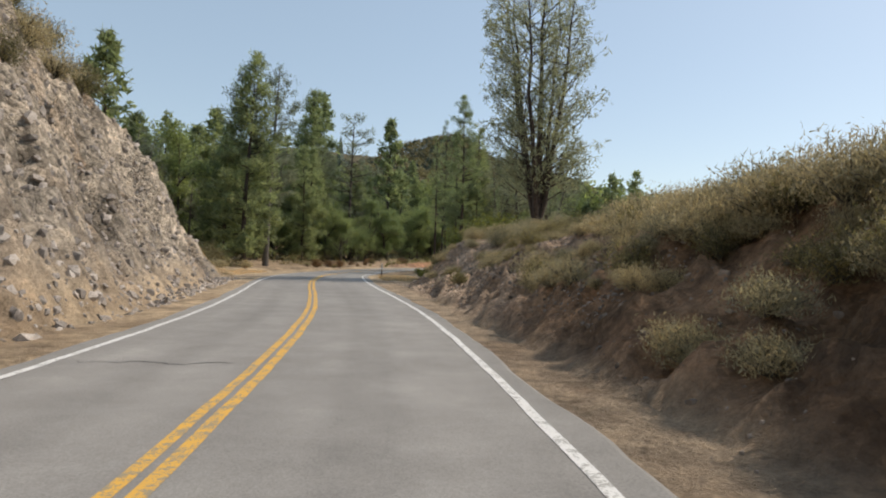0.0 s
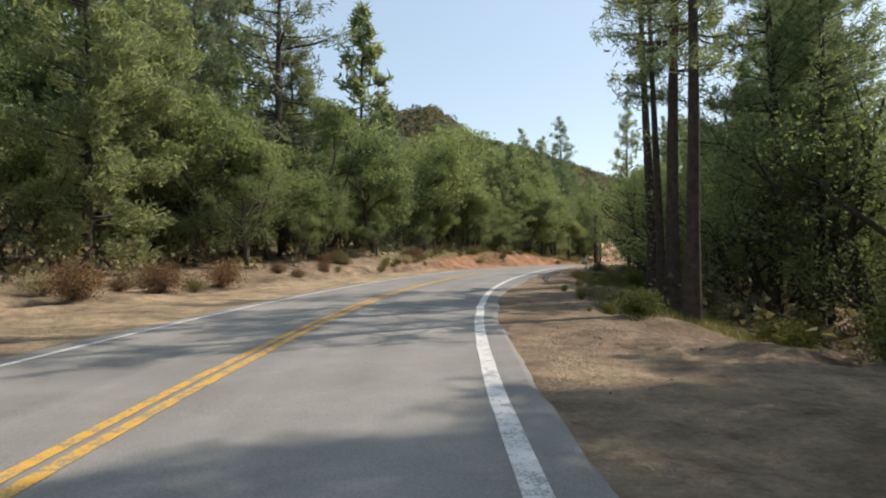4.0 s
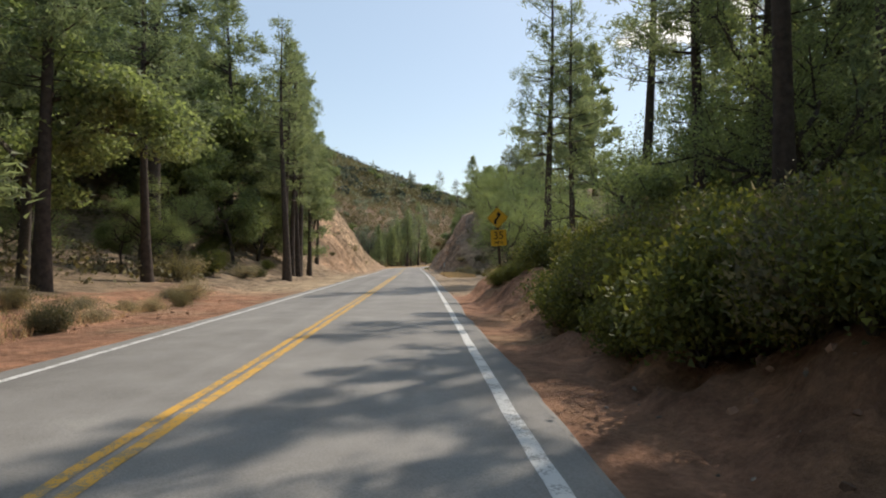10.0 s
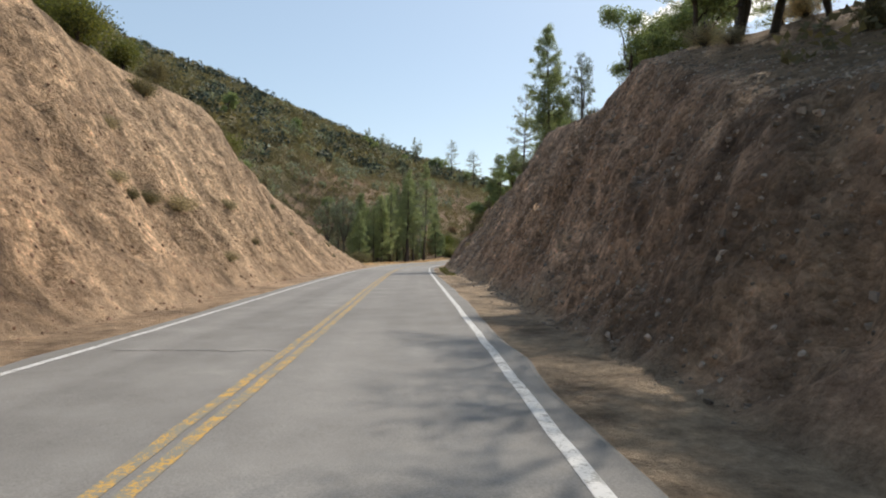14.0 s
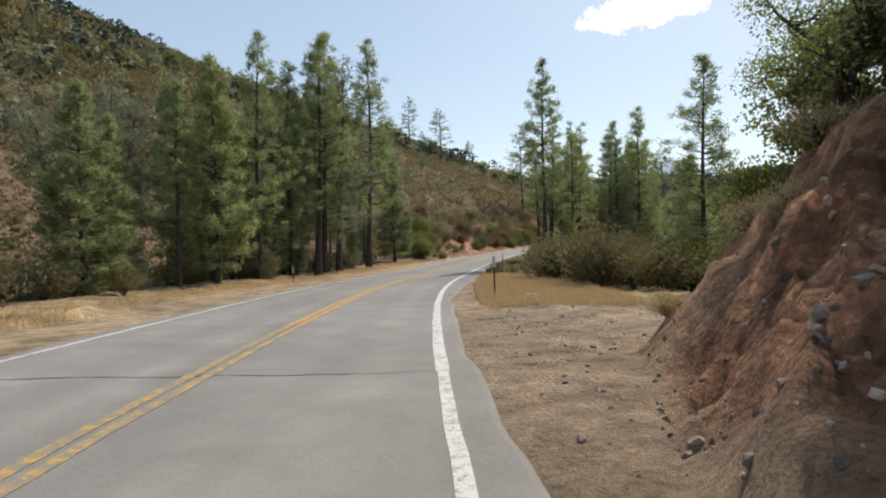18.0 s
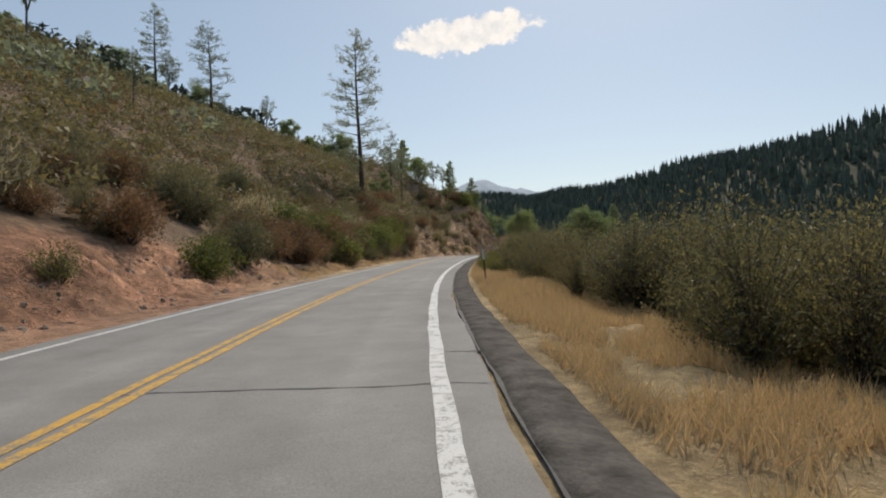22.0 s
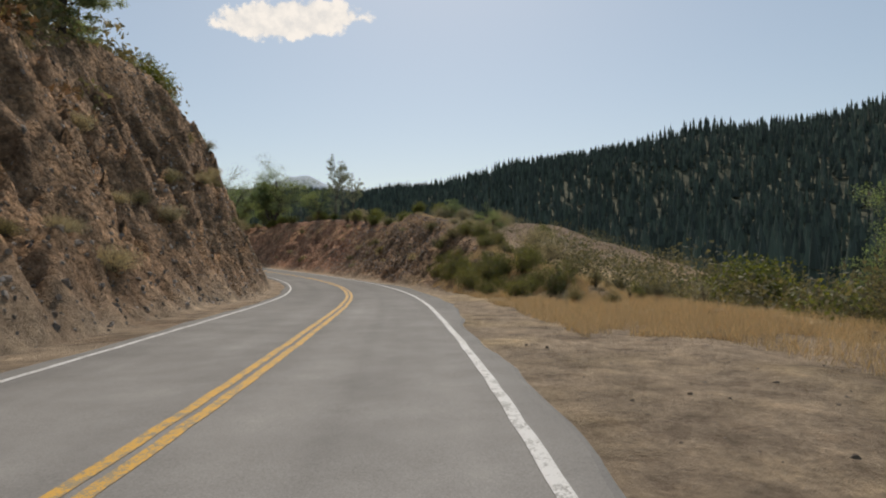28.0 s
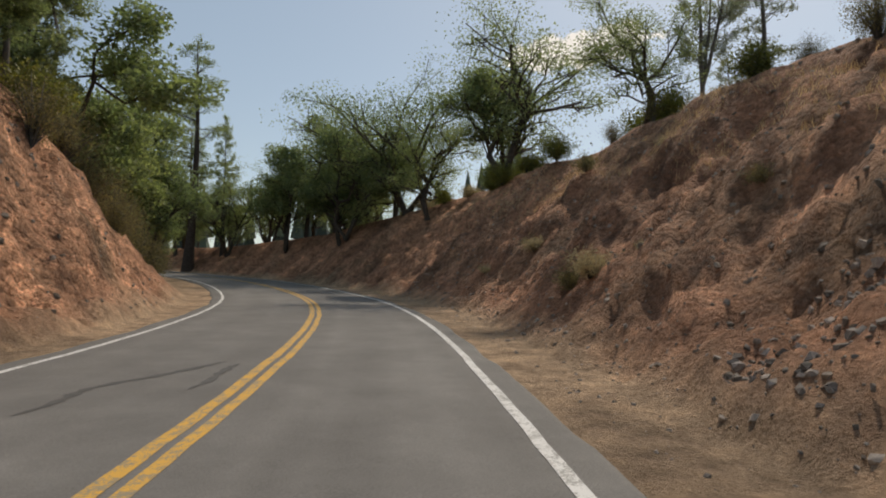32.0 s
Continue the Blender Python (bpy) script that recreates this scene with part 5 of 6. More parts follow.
    ("oak", 345, 11, 8), ("thin_oak", 348, 10.5, 6), ("oak", 338, 14, 9), ("tall_pine", 350, 16, 15), ("oak", 350, 12, 7), ("oak", 326, 18, 9), ("tall_pine", 372, 17, 14), ("tall_pine", 302, 24, 18), ("tall_pine", 297, 27, 20), ("tall_pine", 318, 30, 15),
]
# trees known by the height of their tips
TIPS = [("full_pine", 587, -19.1, 26), ("full_pine", 585, -13.2, 21), ("full_pine", 592.5, -32.5, 33), ("round_pine", 618, -37, 40), ("round_pine", 532, -70, 54), ("round_pine", 530, -56, 47)]
HERO += [(k, s, n, top - ground_at(s, n), 1.2) for k, s, n, top in TIPS]
for kind, s, n, h, *slim in HERO:
    prng.seed(int(s * 10) + 7919 * int(n * 10))
    plant(kind, s, n, h, squash=slim[0] if slim else 1.0)

# ---- woods beside the road: kinds, stretch, distance from the centre, count, heights ----
WOODS = [
    (("oak", "full_pine", "grey_pine"), 68, 116, -46, -20, 26, 11, 20), (("oak", "oak"), 44, 70, -40, -20, 12, 5, 8), (("oak", "oak", "thin_oak"), 86, 128, -26, -16, 9, 10, 13),
    (("oak", "thin_oak", "oak", "full_pine"), 130, 200, -24, -12, 18, 9, 15), (("tall_pine", "full_pine", "oak"), 150, 248, -34, -14, 30, 15, 24), (("tall_pine", "full_pine", "oak"), 40, 245, -70, -30, 44, 14, 26),
    (("thin_oak", "tall_pine", "tall_pine"), 76, 128, 15, 20, 9, 8, 13), (("thin_oak", "tall_pine", "full_pine"), 80, 128, 20, 38, 22, 12, 19), (("thin_oak", "thin_oak", "oak"), 102, 138, 9.8, 15, 18, 5, 8.5), (("thin_oak", "tall_pine", "thin_oak"), 136, 168, 17, 25, 16, 9, 15), (("thin_oak", "oak", "tall_pine"), 112, 168, 17, 32, 18, 10, 18), (("tall_pine", "thin_oak", "full_pine"), 160, 216, 21, 40, 14, 10, 17),
    (("thin_oak",), 214, 262, 19, 34, 9, 7, 11), (("thin_oak",), 260, 280, 12.5, 18, 8, 6, 9), (("oak", "grey_pine"), 286, 345, 17, 34, 12, 6, 11),
    (("tall_pine", "full_pine", "grey_pine"), 372, 416, -24, -11, 16, 8, 15), (("full_pine",), 378, 424, -15, -8.5, 14, 3, 7), (("tall_pine", "full_pine"), 398, 424, 14, 34, 12, 10, 17), (("oak", "thin_oak", "grey_pine"), 425, 600, 20, 58, 36, 4, 8), (("thin_oak", "oak", "grey_pine"), 670, 738, 12, 40, 26, 6, 10), (("thin_oak", "tall_pine", "oak"), 685, 738, -30, -6.5, 14, 6, 10),
    (("grey_pine", "oak", "grey_pine"), 330, 560, -120, -34, 40, 5, 10), (("oak", "grey_pine"), 520, 650, -40, -15, 14, 4, 8), (("oak", "oak"), 634, 674, -17, -10, 10, 5, 8),
    (("thin_oak", "oak", "thin_oak"), 676, 738, 8, 16, 16, 7, 11), (("tall_pine", "oak", "thin_oak"), 690, 738, -44, -8, 14, 7, 11), (("oak", "thin_oak", "thin_oak"), 88, 240, -17, -11, 40, 3.5, 7), (("oak", "full_pine", "thin_oak"), 518, 562, 13, 20, 16, 4.5, 7.5), (("oak", "oak", "thin_oak"), 254, 276, -19, -11.5, 12, 5, 9), (("oak", "full_pine", "oak"), 212, 262, -40, -15, 22, 8, 15),
]
for kinds, s0, s1, n0, n1, count, h0, h1 in WOODS:
    prng.seed(int(s0 * 10) + 7919 * int(n0 * 10))
    for _ in range(count):
        plant(prng.choice(kinds), prng.uniform(s0, s1), prng.uniform(n0, n1), prng.uniform(h0, h1))

# ---- bushes ----
BUSHES = [
    (("dry_brush", "dry_brush", "sage_brush"), -2, 15, 7.2, 9.6, 50, 0.6, 1.1), (("dry_brush", "sage_brush"), 12, 37, 8.6, 13, 80, 0.5, 1.0), (("dry_brush", "dry_brush", "sage_brush"), 1, 17, 5.6, 8.4, 70, 0.3, 0.8), (("dry_brush", "sage_brush"), 16, 38, 6.2, 8.4, 40, 0.3, 0.7), (("manzanita",), 37, 41, 9.5, 12, 4, 2.0, 2.8), (("dry_brush", "scrub", "thicket", "thicket"), 0, 32, -16.5, -13.2, 46, 1.4, 2.6), (("scrub", "dry_brush"), 40, 66, -17, -8.5, 22),
    (("manzanita", "scrub"), 112, 180, -12, -7.4, 36, 0.4, 0.9), (("dry_brush", "scrub"), 125, 205, -8.5, -5.8, 34, 0.4, 0.8), (("scrub", "dry_brush", "manzanita"), 166, 207, 7.4, 10, 60, 0.4, 0.9), (("manzanita", "scrub"), 179, 197, 5.9, 7.6, 40, 0.8, 1.4), (("manzanita",), 183.5, 194, 5.3, 6.6, 30, 0.8, 1.4), (("manzanita", "scrub"), 64, 130, 8.5, 16, 40, 0.4, 1.2),
    (("scrub", "manzanita", "thicket"), 246, 330, -26, -12.5, 50, 1.2, 2.6), (("dry_brush", "scrub"), 256, 330, -12, -6, 20, 0.4, 0.8), (("scrub", "thicket"), 347, 400, -18, -8, 36, 1.2, 2.8), (("scrub",), 346, 352, 10, 14, 3, 1.2, 1.8), (("thicket", "scrub", "thicket"), 362, 404, 9, 13, 46, 2.0, 3.2), (("scrub", "manzanita", "thicket"), 356, 400, 12, 18, 24, 1.2, 2.6), (("scrub", "dry_brush"), 262, 335, 12, 18, 36, 0.6, 1.4), (("dry_brush",), 320, 348, 6.5, 11, 26, 0.3, 0.7), (("thicket", "manzanita", "sage_brush"), 332, 351, 8.4, 11.5, 20, 0.8, 1.7), (("brown_bush", "manzanita", "brown_bush"), 460, 500, -11, -6.6, 56, 1.5, 2.7), (("scrub", "thicket", "brown_bush"), 462, 500, -8, -5.8, 26, 0.7, 1.6),
    (("brush_wall",), 430, 506, 7.2, 10.5, 120, 1.8, 3.0), (("brush_wall",), 430, 506, 10.5, 16, 70, 2.2, 3.6), (("scrub", "sage_brush"), 426, 506, 7.0, 10, 34, 0.8, 1.6), (("thicket", "scrub", "manzanita"), 400, 430, 8.5, 16, 36, 1.2, 2.6), (("manzanita", "scrub", "thicket"), 512, 580, 12.5, 22, 50, 1.4, 3.0),
    (("scrub", "brown_bush", "thicket", "dry_brush", "scrub", "thicket"), 418, 505, -18, -6.8, 120, 1.2, 2.8), (("thicket", "scrub", "brown_bush", "scrub"), 500, 565, -20, -9.0, 64, 1.2, 3.0),
    (("thicket", "scrub", "manzanita"), 552, 640, -17, -11, 56, 1.6, 3.2), (("scrub", "manzanita", "thicket"), 636, 672, -14, -8.5, 26, 1.6, 3.2), (("dry_brush", "scrub"), 560, 640, -10, -6.5, 26, 0.4, 0.9), (("scrub", "dry_brush", "manzanita"), 592, 680, 13, 20, 44, 0.8, 2.0), (("dry_brush", "scrub", "weed_clump"), 592, 650, 7, 12, 60, 0.3, 0.8), (("dry_brush", "weed_clump", "thicket"), 576, 598, 8.6, 14, 34, 0.5, 1.2),
    (("weedy_bush",), 581, 602, 6.6, 11, 56, 0.7, 1.6), (("weedy_bush",), 458, 482, 5.3, 7.0, 40, 0.6, 1.1), (("weedy_bush",), 420, 440, -8.5, -6.2, 12, 0.7, 1.3), (("weedy_bush",), 104, 180, -10.5, -7.2, 40, 0.4, 0.8), (("weed_clump",), 455, 484, 5.2, 6.8, 40, 0.4, 0.9), (("weed_clump",), 380, 404, 4.9, 7.5, 40, 0.4, 0.9), (("weed_clump",), 300, 336, 4.6, 5.6, 8, 0.2, 0.4), (("seed_weed",), 386, 394, 4.9, 6.4, 6, 0.8, 1.2), (("seed_weed",), 386, 398, 7, 9, 6, 0.8, 1.2), (("manzanita", "scrub", "sage_brush"), 181, 202, 6.6, 8.8, 34, 0.9, 1.6), (("weed_clump", "dry_brush"), 84, 130, 5.4, 8, 26, 0.2, 0.5),
    (("scrub", "dry_brush", "brown_bush", "sage_brush"), 84, 122, -11.5, -7.8, 40, 0.5, 1.3), (("manzanita", "sage_brush", "scrub"), 82, 126, 6.4, 10, 34, 0.3, 0.7), (("sage_brush", "thicket", "dry_brush"), 498, 560, -11, -5.8, 76, 0.5, 1.8), (("sage_brush", "scrub", "manzanita"), 206, 250, -16, -9.5, 34, 0.6, 1.5), (("sage_brush",), 236, 262, 7.5, 12, 24, 0.4, 1.0), (("sage_brush", "dry_brush"), 592, 660, 6.6, 13, 80, 0.3, 0.9), (("thicket", "dry_brush", "sage_brush"), 20, 37, -13.8, -9.6, 34, 0.8, 1.9), (("sage_brush",), 560, 640, -12, -6.5, 40, 0.4, 1.0), (("manzanita", "thicket", "sage_brush"), 634, 684, 13.2, 16.5, 36, 0.8, 2.0),
]
grown = dict.fromkeys(KINDS, 0)
for kinds, s0, s1, n0, n1, count, *tall in BUSHES:
    prng.seed(int(s0 * 10) + 7919 * int(n0 * 10))
    for _ in range(count):
        kind = prng.choice(kinds)
        grown[kind] += 1
        if grown[kind] < 296:
            plant(kind, prng.uniform(s0, s1), prng.uniform(n0, n1), prng.uniform(*tall) if tall else None, sink=0.05)
for kind, s, n, h in (("manzanita", 484, -11.4, 2.6), ("manzanita", 487, -10.5, 2.3), ("brown_bush", 497, -9.5, 2.6), ("brown_bush", 432, -10, 2), ("manzanita", 420, -8, 2.8), ("manzanita", 423, -9.5, 3.2), ("manzanita", 427, -9, 2.8), ("manzanita", 431, -12, 3.4), ("brown_bush", 552, -8, 2), ("manzanita", 42, 14, 3.2), ("manzanita", 470, -6.6, 2.4), ("manzanita", 474, -7.0, 2.0), ("scrub", 478, -6.4, 1.4), ("manzanita", 449, -7.0, 1.8), ("manzanita", 202.6, 5.3, 0.8), ("manzanita", 202, 5.8, 0.85), ("manzanita", 203, 6.3, 0.7)):
    plant(kind, s, n, h)
# ---- taller trees that close the views along the bends ----
CLOSING = [
    ("full_pine", 74, -16, 17), ("full_pine", 81, -15, 16), ("grey_pine", 87, -17, 18), ("full_pine", 93, -15, 18), ("full_pine", 100, -18, 19), ("grey_pine", 106, -20, 20), ("full_pine", 113, -17, 18),
    ("thin_oak", 684, 9.5, 10), ("oak", 692, 9, 10.5), ("thin_oak", 705, 8, 11), ("oak", 721, 8, 12), ("full_pine", 726, 9, 17), ("full_pine", 733, 7.5, 17), ("tall_pine", 737, 10, 18), ("full_pine", 736, 14, 18), ("oak", 730, 12, 15), ("tall_pine", 716, 14, 19),
    ("full_pine", 708, -9, 13), ("full_pine", 714, -8, 14), ("tall_pine", 722, -10, 16), ("full_pine", 730, -8, 16),
]
for kind, s, n, h in CLOSING:
    plant(kind, s, n, h)
# trees past the far end of the road, where it bends out of sight
for kind, ahead, n, h in (("full_pine", 16, -11, 15), ("oak", 13, -7, 11), ("oak", 12, -3, 12), ("full_pine", 18, -1, 15), ("oak", 12, 1.5, 11), ("tall_pine", 17, 4, 16), ("oak", 13, 6, 12), ("full_pine", 22, 8, 17), ("oak", 20, -5, 12), ("tall_pine", 26, -8, 18), ("tall_pine", 26, 2, 18), ("oak", 16, 10, 13), ("full_pine", 30, 12, 19), ("thicket", 14, -3, 2.6), ("thicket", 14, 0, 2.4), ("thicket", 14, 3, 2.6), ("thicket", 15, -6, 2.8), ("thicket", 15, 6, 2.8)):
    tree = plant(kind, 737, n, h * 1.05)
    tree.location.x += (ahead + 14) * RT[-1, 0]
    tree.location.y += (ahead + 14) * RT[-1, 1]
    tree.location.z = float(land(np.array([tree.location.x]), np.array([tree.location.y]))[0]) - 0.7


# ---- joined growth: hillside scrub, grass, far woods ----
def scrub_on(name, s0, s1, n0, n1, count, mat, label, size=1.0, seed=1, per=46, leaf=0.5):
    """Many rounded bushes or low trees of one kind over a stretch of ground, joined."""
    rnd = np.random.RandomState(seed)
    s, n = rnd.uniform(s0, s1, count), rnd.uniform(n0, n1, count)
    z, _, _ = terrain(s, n)
    x, y = plan(s, n)
    rad = size * (0.5 + rnd.rand(count))
    off = rnd.normal(size=(count, per, 3))
    off /= np.linalg.norm(off, axis=2)[..., None] + 1e-6
    off = off * rad[:, None, None] * (0.75 + 0.35 * rnd.rand(count, per, 1)) * [1, 1, 0.8]
    c = np.stack([x, y, z + rad * 0.45], -1)[:, None] + off
    v, f = blades(c.reshape(-1, 3), rnd, leaf * size, leaf * 0.6 * size, 0.2)
    tagged(new(name, mesh_of(name, v, f, mat)), label, "scrub", kind="stuff")


scrub_on("hillside_scrub", 250, 430, -75, -22, 2600, OLIVE, "dark olive scrub spread over the hillside", 1.25, 1, 50, 0.34)
scrub_on("hillside_scrub", 240, 640, -215, -70, 6500, OLIVE, "dark olive scrub spread over the hillside", 2.2, 9, 30, 0.55)
scrub_on("hillside_scrub", 410, 640, -75, -12, 4200, OLIVE, "dark olive scrub spread over the hillside", 1.1, 2, 55, 0.3)
scrub_on("hillside_scrub", 330, 620, -120, -11, 1600, GREYBRUSH, "dry grey-brown scrub spread over the hillside", 1.0, 3, 60, 0.26)
scrub_on("hillside_scrub", 415, 580, -70, -8.5, 800, BROWNLEAF, "withered reddish scrub on the hillside", 0.9, 4, 50, 0.3)
scrub_on("valley_scrub", 360, 600, 14, 30, 1300, OLIVE, "dense olive scrub on the slope below the road", 1.3, 5, 170, 0.14)
scrub_on("valley_scrub", 360, 600, 28, 120, 3000, OLIVE, "dense olive scrub on the slope below the road", 1.8, 15, 60, 0.26)
scrub_on("valley_scrub", 590, 680, 16, 60, 500, OLIVE, "olive scrub on the flat above the bank", 0.9, 16, 70, 0.16)
scrub_on("valley_scrub", 430, 580, 13, 30, 420, MANZANITA, "green scrub on the slope below the road", 1.0, 6, 150, 0.14)
scrub_on("hillside_trees", 250, 620, -210, -60, 420, FAR, "dark rounded oaks scattered over the far hillside", 3.4, 19, 110, 0.36)
# grey pine colour, which also puts the hillside's haze into the trees
scrub_on("hillside_trees", 250, 560, -170, -30, 620, GREYPINE, "grey-green trees, paled as by haze, scattered over the hillside", 2.2, 20, 90, 0.36)
scrub_on("undergrowth", 60, 270, 9.5, 34, 900, OLIVE, "dark undergrowth among the trees", 0.8, 7, 60, 0.26)
scrub_on("undergrowth", 44, 250, -60, -11, 1700, OLIVE, "dark undergrowth among the trees", 0.9, 8, 60, 0.26)


def grass_on(name, patches, mat, label, length, seed):
    rnd = np.random.RandomState(seed)
    allp = []
    for s0, s1, n0, n1, count in patches:
        s, n = rnd.uniform(s0, s1, count), n0 + (n1 - n0) * rnd.rand(count)
        keep = fbm(s * 0.7, n * 0.9, 3) > -0.22
        s, n = s[keep], n[keep]
        x, y = plan(s, n)
        allp.append(np.stack([x, y, terrain(s, n)[0] + length * 0.28], -1))
    p = np.vstack(allp)
    k = len(p)
    d = rnd.normal(size=(k, 3)) * [0.45, 0.45, 0.1] + [0, 0, 1]
    d /= np.linalg.norm(d, axis=1)[:, None]
    L = length * (0.45 + 0.8 * rnd.rand(k, 1))
    side = np.cross(d, rnd.normal(size=(k, 3)))
    side *= 0.0075 / (np.linalg.norm(side, axis=1)[:, None] + 1e-9)
    v = np.stack([p - d * L * 0.5 - side, p - d * L * 0.5 + side, p + d * L * 0.5], 1).reshape(-1, 3)
    tagged(new(name, mesh_of(name, v, np.arange(3 * k).reshape(-1, 3), mat)), label, "grass", kind="stuff")


grass_on("dry_grass", [(43, 62, 4.6, 7.5, 10000), (236, 256, 5.0, 7.6, 32000), (202, 208, 5.4, 7.6, 10000), (356, 425, 4.6, 10, 92000)], STRAW, "dry golden grass along the verge", 0.40, 11)
grass_on("dry_grass", [(420, 508, 4.75, 7.8, 116000), (505, 590, 8.5, 15, 84000), (566, 596, 6.0, 12, 52000)], STRAW, "dry golden grass along the verge", 0.42, 12)
grass_on("dry_grass", [(347, 425, -8.5, -6.2, 18000), (455, 500, -6.6, -5.0, 12000), (40, 60, -8, -6, 5000), (600, 670, 10, 13, 16000), (150, 200, -9, -6, 12000), (325, 350, 9, 16, 12000)], STRAW, "dry golden grass along the verge", 0.36, 13)
grass_on("green_grass", [(120, 200, -11, -6.4, 18000), (168, 206, 6.4, 10, 16000), (458, 484, 5.6, 7.4, 10000), (82, 132, 6.4, 10, 18000), (300, 330, 4.3, 5.1, 1500)], WEED, "short green weeds on the bank", 0.34, 14)


def far_woods(name, pts, heights, label, seed):
    """Many simple spired conifers on the distant slopes, joined."""
    rnd = np.random.RandomState(seed)
    v, f, base = [], [], 0
    t = np.linspace(0, 2 * np.pi, 6, endpoint=False)
    for (x, y, z), h in zip(pts, heights):
        w = h * rnd.uniform(0.10, 0.17)
        for lo, hi, k in ((0.05, 0.5, 1.0), (0.3, 0.78, 0.75), (0.6, 1.0, 0.48)):
            a = t + rnd.rand() * 6
            ring = np.stack([x + w * k * np.cos(a) * (0.7 + 0.6 * rnd.rand(6)), y + w * k * np.sin(a) * (0.7 + 0.6 * rnd.rand(6)), np.full(6, z + h * lo)], -1)
            v += ring.tolist() + [[x, y, z + h * hi]]
            f += [(base + j, base + (j + 1) % 6, base + 6) for j in range(6)]
            base += 7
    tagged(new(name, mesh_of(name, v, f, FAR)), label, "woods", kind="stuff")


frng = np.random.RandomState(3)
fx, fy = frng.uniform(260, 1900, 60000), frng.uniform(0, 2000, 60000)
fs, fn, fd = nearest_road(fx, fy)
ok = (fn > 75) & (fd > 110) & (np.hypot(fx - 1440, fy - 500) < 1300)
fx, fy = fx[ok][:26000], fy[ok][:26000]
far_woods("far_woods", np.stack([fx, fy, land(fx, fy)], -1), frng.uniform(12, 31, len(fx)), "dense dark conifer forest on the far ridge", 21)
fx, fy = frng.uniform(-300, 300, 5000), frng.uniform(0, 800, 5000)
fs, fn, fd = nearest_road(fx, fy)
ok = (fn < -115) & (fd > 115) & (fs < 250)
fx, fy = fx[ok][:1100], fy[ok][:1100]
far_woods("far_woods", np.stack([fx, fy, land(fx, fy)], -1), frng.uniform(10, 22, len(fx)), "conifer and oak woods on the far hillside", 22)


fx, fy = frng.uniform(150, 520, 9000), frng.uniform(520, 900, 9000)
fs, fn, fd = nearest_road(fx, fy)
ok = (fs > 690) & (fd > 42) & (fn < 60)
fx, fy = fx[ok][:900], fy[ok][:900]
far_woods("far_woods", np.stack([fx, fy, land(fx, fy)], -1), frng.uniform(9, 17, len(fx)), "dark woods beyond the bend in the road", 23)


# ---- loose stones ----
def stone_mesh(seed):
    bm = bmesh.new()
    bmesh.ops.create_icosphere(bm, subdivisions=1, radius=0.5)
    rnd = random.Random(seed)
    for v in bm.verts:
        v.co.x = max(-0.34, min(0.34, v.co.x * rnd.uniform(0.9, 1.35)))
        v.co.y = max(-0.4, min(0.36, v.co.y * rnd.uniform(0.9, 1.35)))
        v.co.z = max(-0.24, min(0.26, v.co.z * rnd.uniform(0.6, 1.0)))
    return bm_mesh("stone", bm, STONE)


STONES = [stone_mesh(k) for k in range(5)]


SHEET_D = np.r_[np.arange(3.5, 13.0, 0.22), np.arange(13.0, 14.0, 0.3), np.arange(14.0, 24, 0.8), np.arange(24, 62, 3.0)]


def sheet_z(s, n):
    """Height of the built verge sheet, between its rows."""
    i = np.floor((s - ROAD_START) / STEP)
    s0 = ROAD_START + STEP * i
    fs = (s - s0) / STEP
    d, side = np.abs(n), np.sign(n)
    j = np.clip(np.searchsorted(SHEET_D, d) - 1, 0, len(SHEET_D) - 2)
    d0, d1 = SHEET_D[j], SHEET_D[j + 1]
    fd = (d - d0) / (d1 - d0)
    z = [terrain(a, side * c)[0] for a, c in ((s0, d0), (s0 + STEP, d0), (s0, d1), (s0 + STEP, d1))]
    return (z[0] * (1 - fs) + z[1] * fs) * (1 - fd) + (z[2] * (1 - fs) + z[3] * fs) * fd


def rubble(name, s0, s1, n0, n1, count, lo, hi, seed, mat, label, few_large=3.0):
    deep = 0.12 if name == "rubble" else 0.06
    rnd = np.random.RandomState(seed)
    v, f, base = [], [], 0
    tpl = []
    for me in STONES:
        c = np.empty(len(me.vertices) * 3)
        me.vertices.foreach_get("co", c)
        tpl.append((c.reshape(-1, 3), [tuple(p.vertices) for p in me.polygons]))
    s, n = rnd.uniform(s0, s1, count), rnd.uniform(n0, n1, count)
    z = sheet_z(s, n)
    x, y = plan(s, n)
    for k in range(count):
        tv, tf = tpl[rnd.randint(5)]
        r = lo + (hi - lo) * rnd.rand() ** few_large
        rot = np.array(Euler(rnd.uniform(0, 6.28, 3)).to_matrix())
        v.append((tv * r * (0.7 + 0.6 * rnd.rand(3))) @ rot.T + [x[k], y[k], z[k] - deep * r])
        f += [tuple(i + base for i in q) for q in tf]
        base += len(tv)
    tagged(new(name, mesh_of(name, np.vstack(v), f, mat)), label, "stones", kind="stuff")


ROCKPALE = stone_material("pale_rock", (0.38, 0.33, 0.29), 0.55, 1.4)
ROCKRED = stone_material("red_stone", (0.30, 0.18, 0.125))
ROCKGREY = stone_material("grey_stone", (0.34, 0.28, 0.23))
rubble("rubble", -2, 38, -14, -4.6, 9000, 0.06, 0.42, 1, ROCKPALE, "broken pale rock on the cut face")
rubble("rubble", 5, 40, 5.0, 9.0, 1500, 0.03, 0.2, 2, STONE, "loose brown stones on the bank")
rubble("rubble", 255, 335, -13, -4.8, 6000, 0.03, 0.18, 3, ROCKRED, "reddish stones on the cut slope")
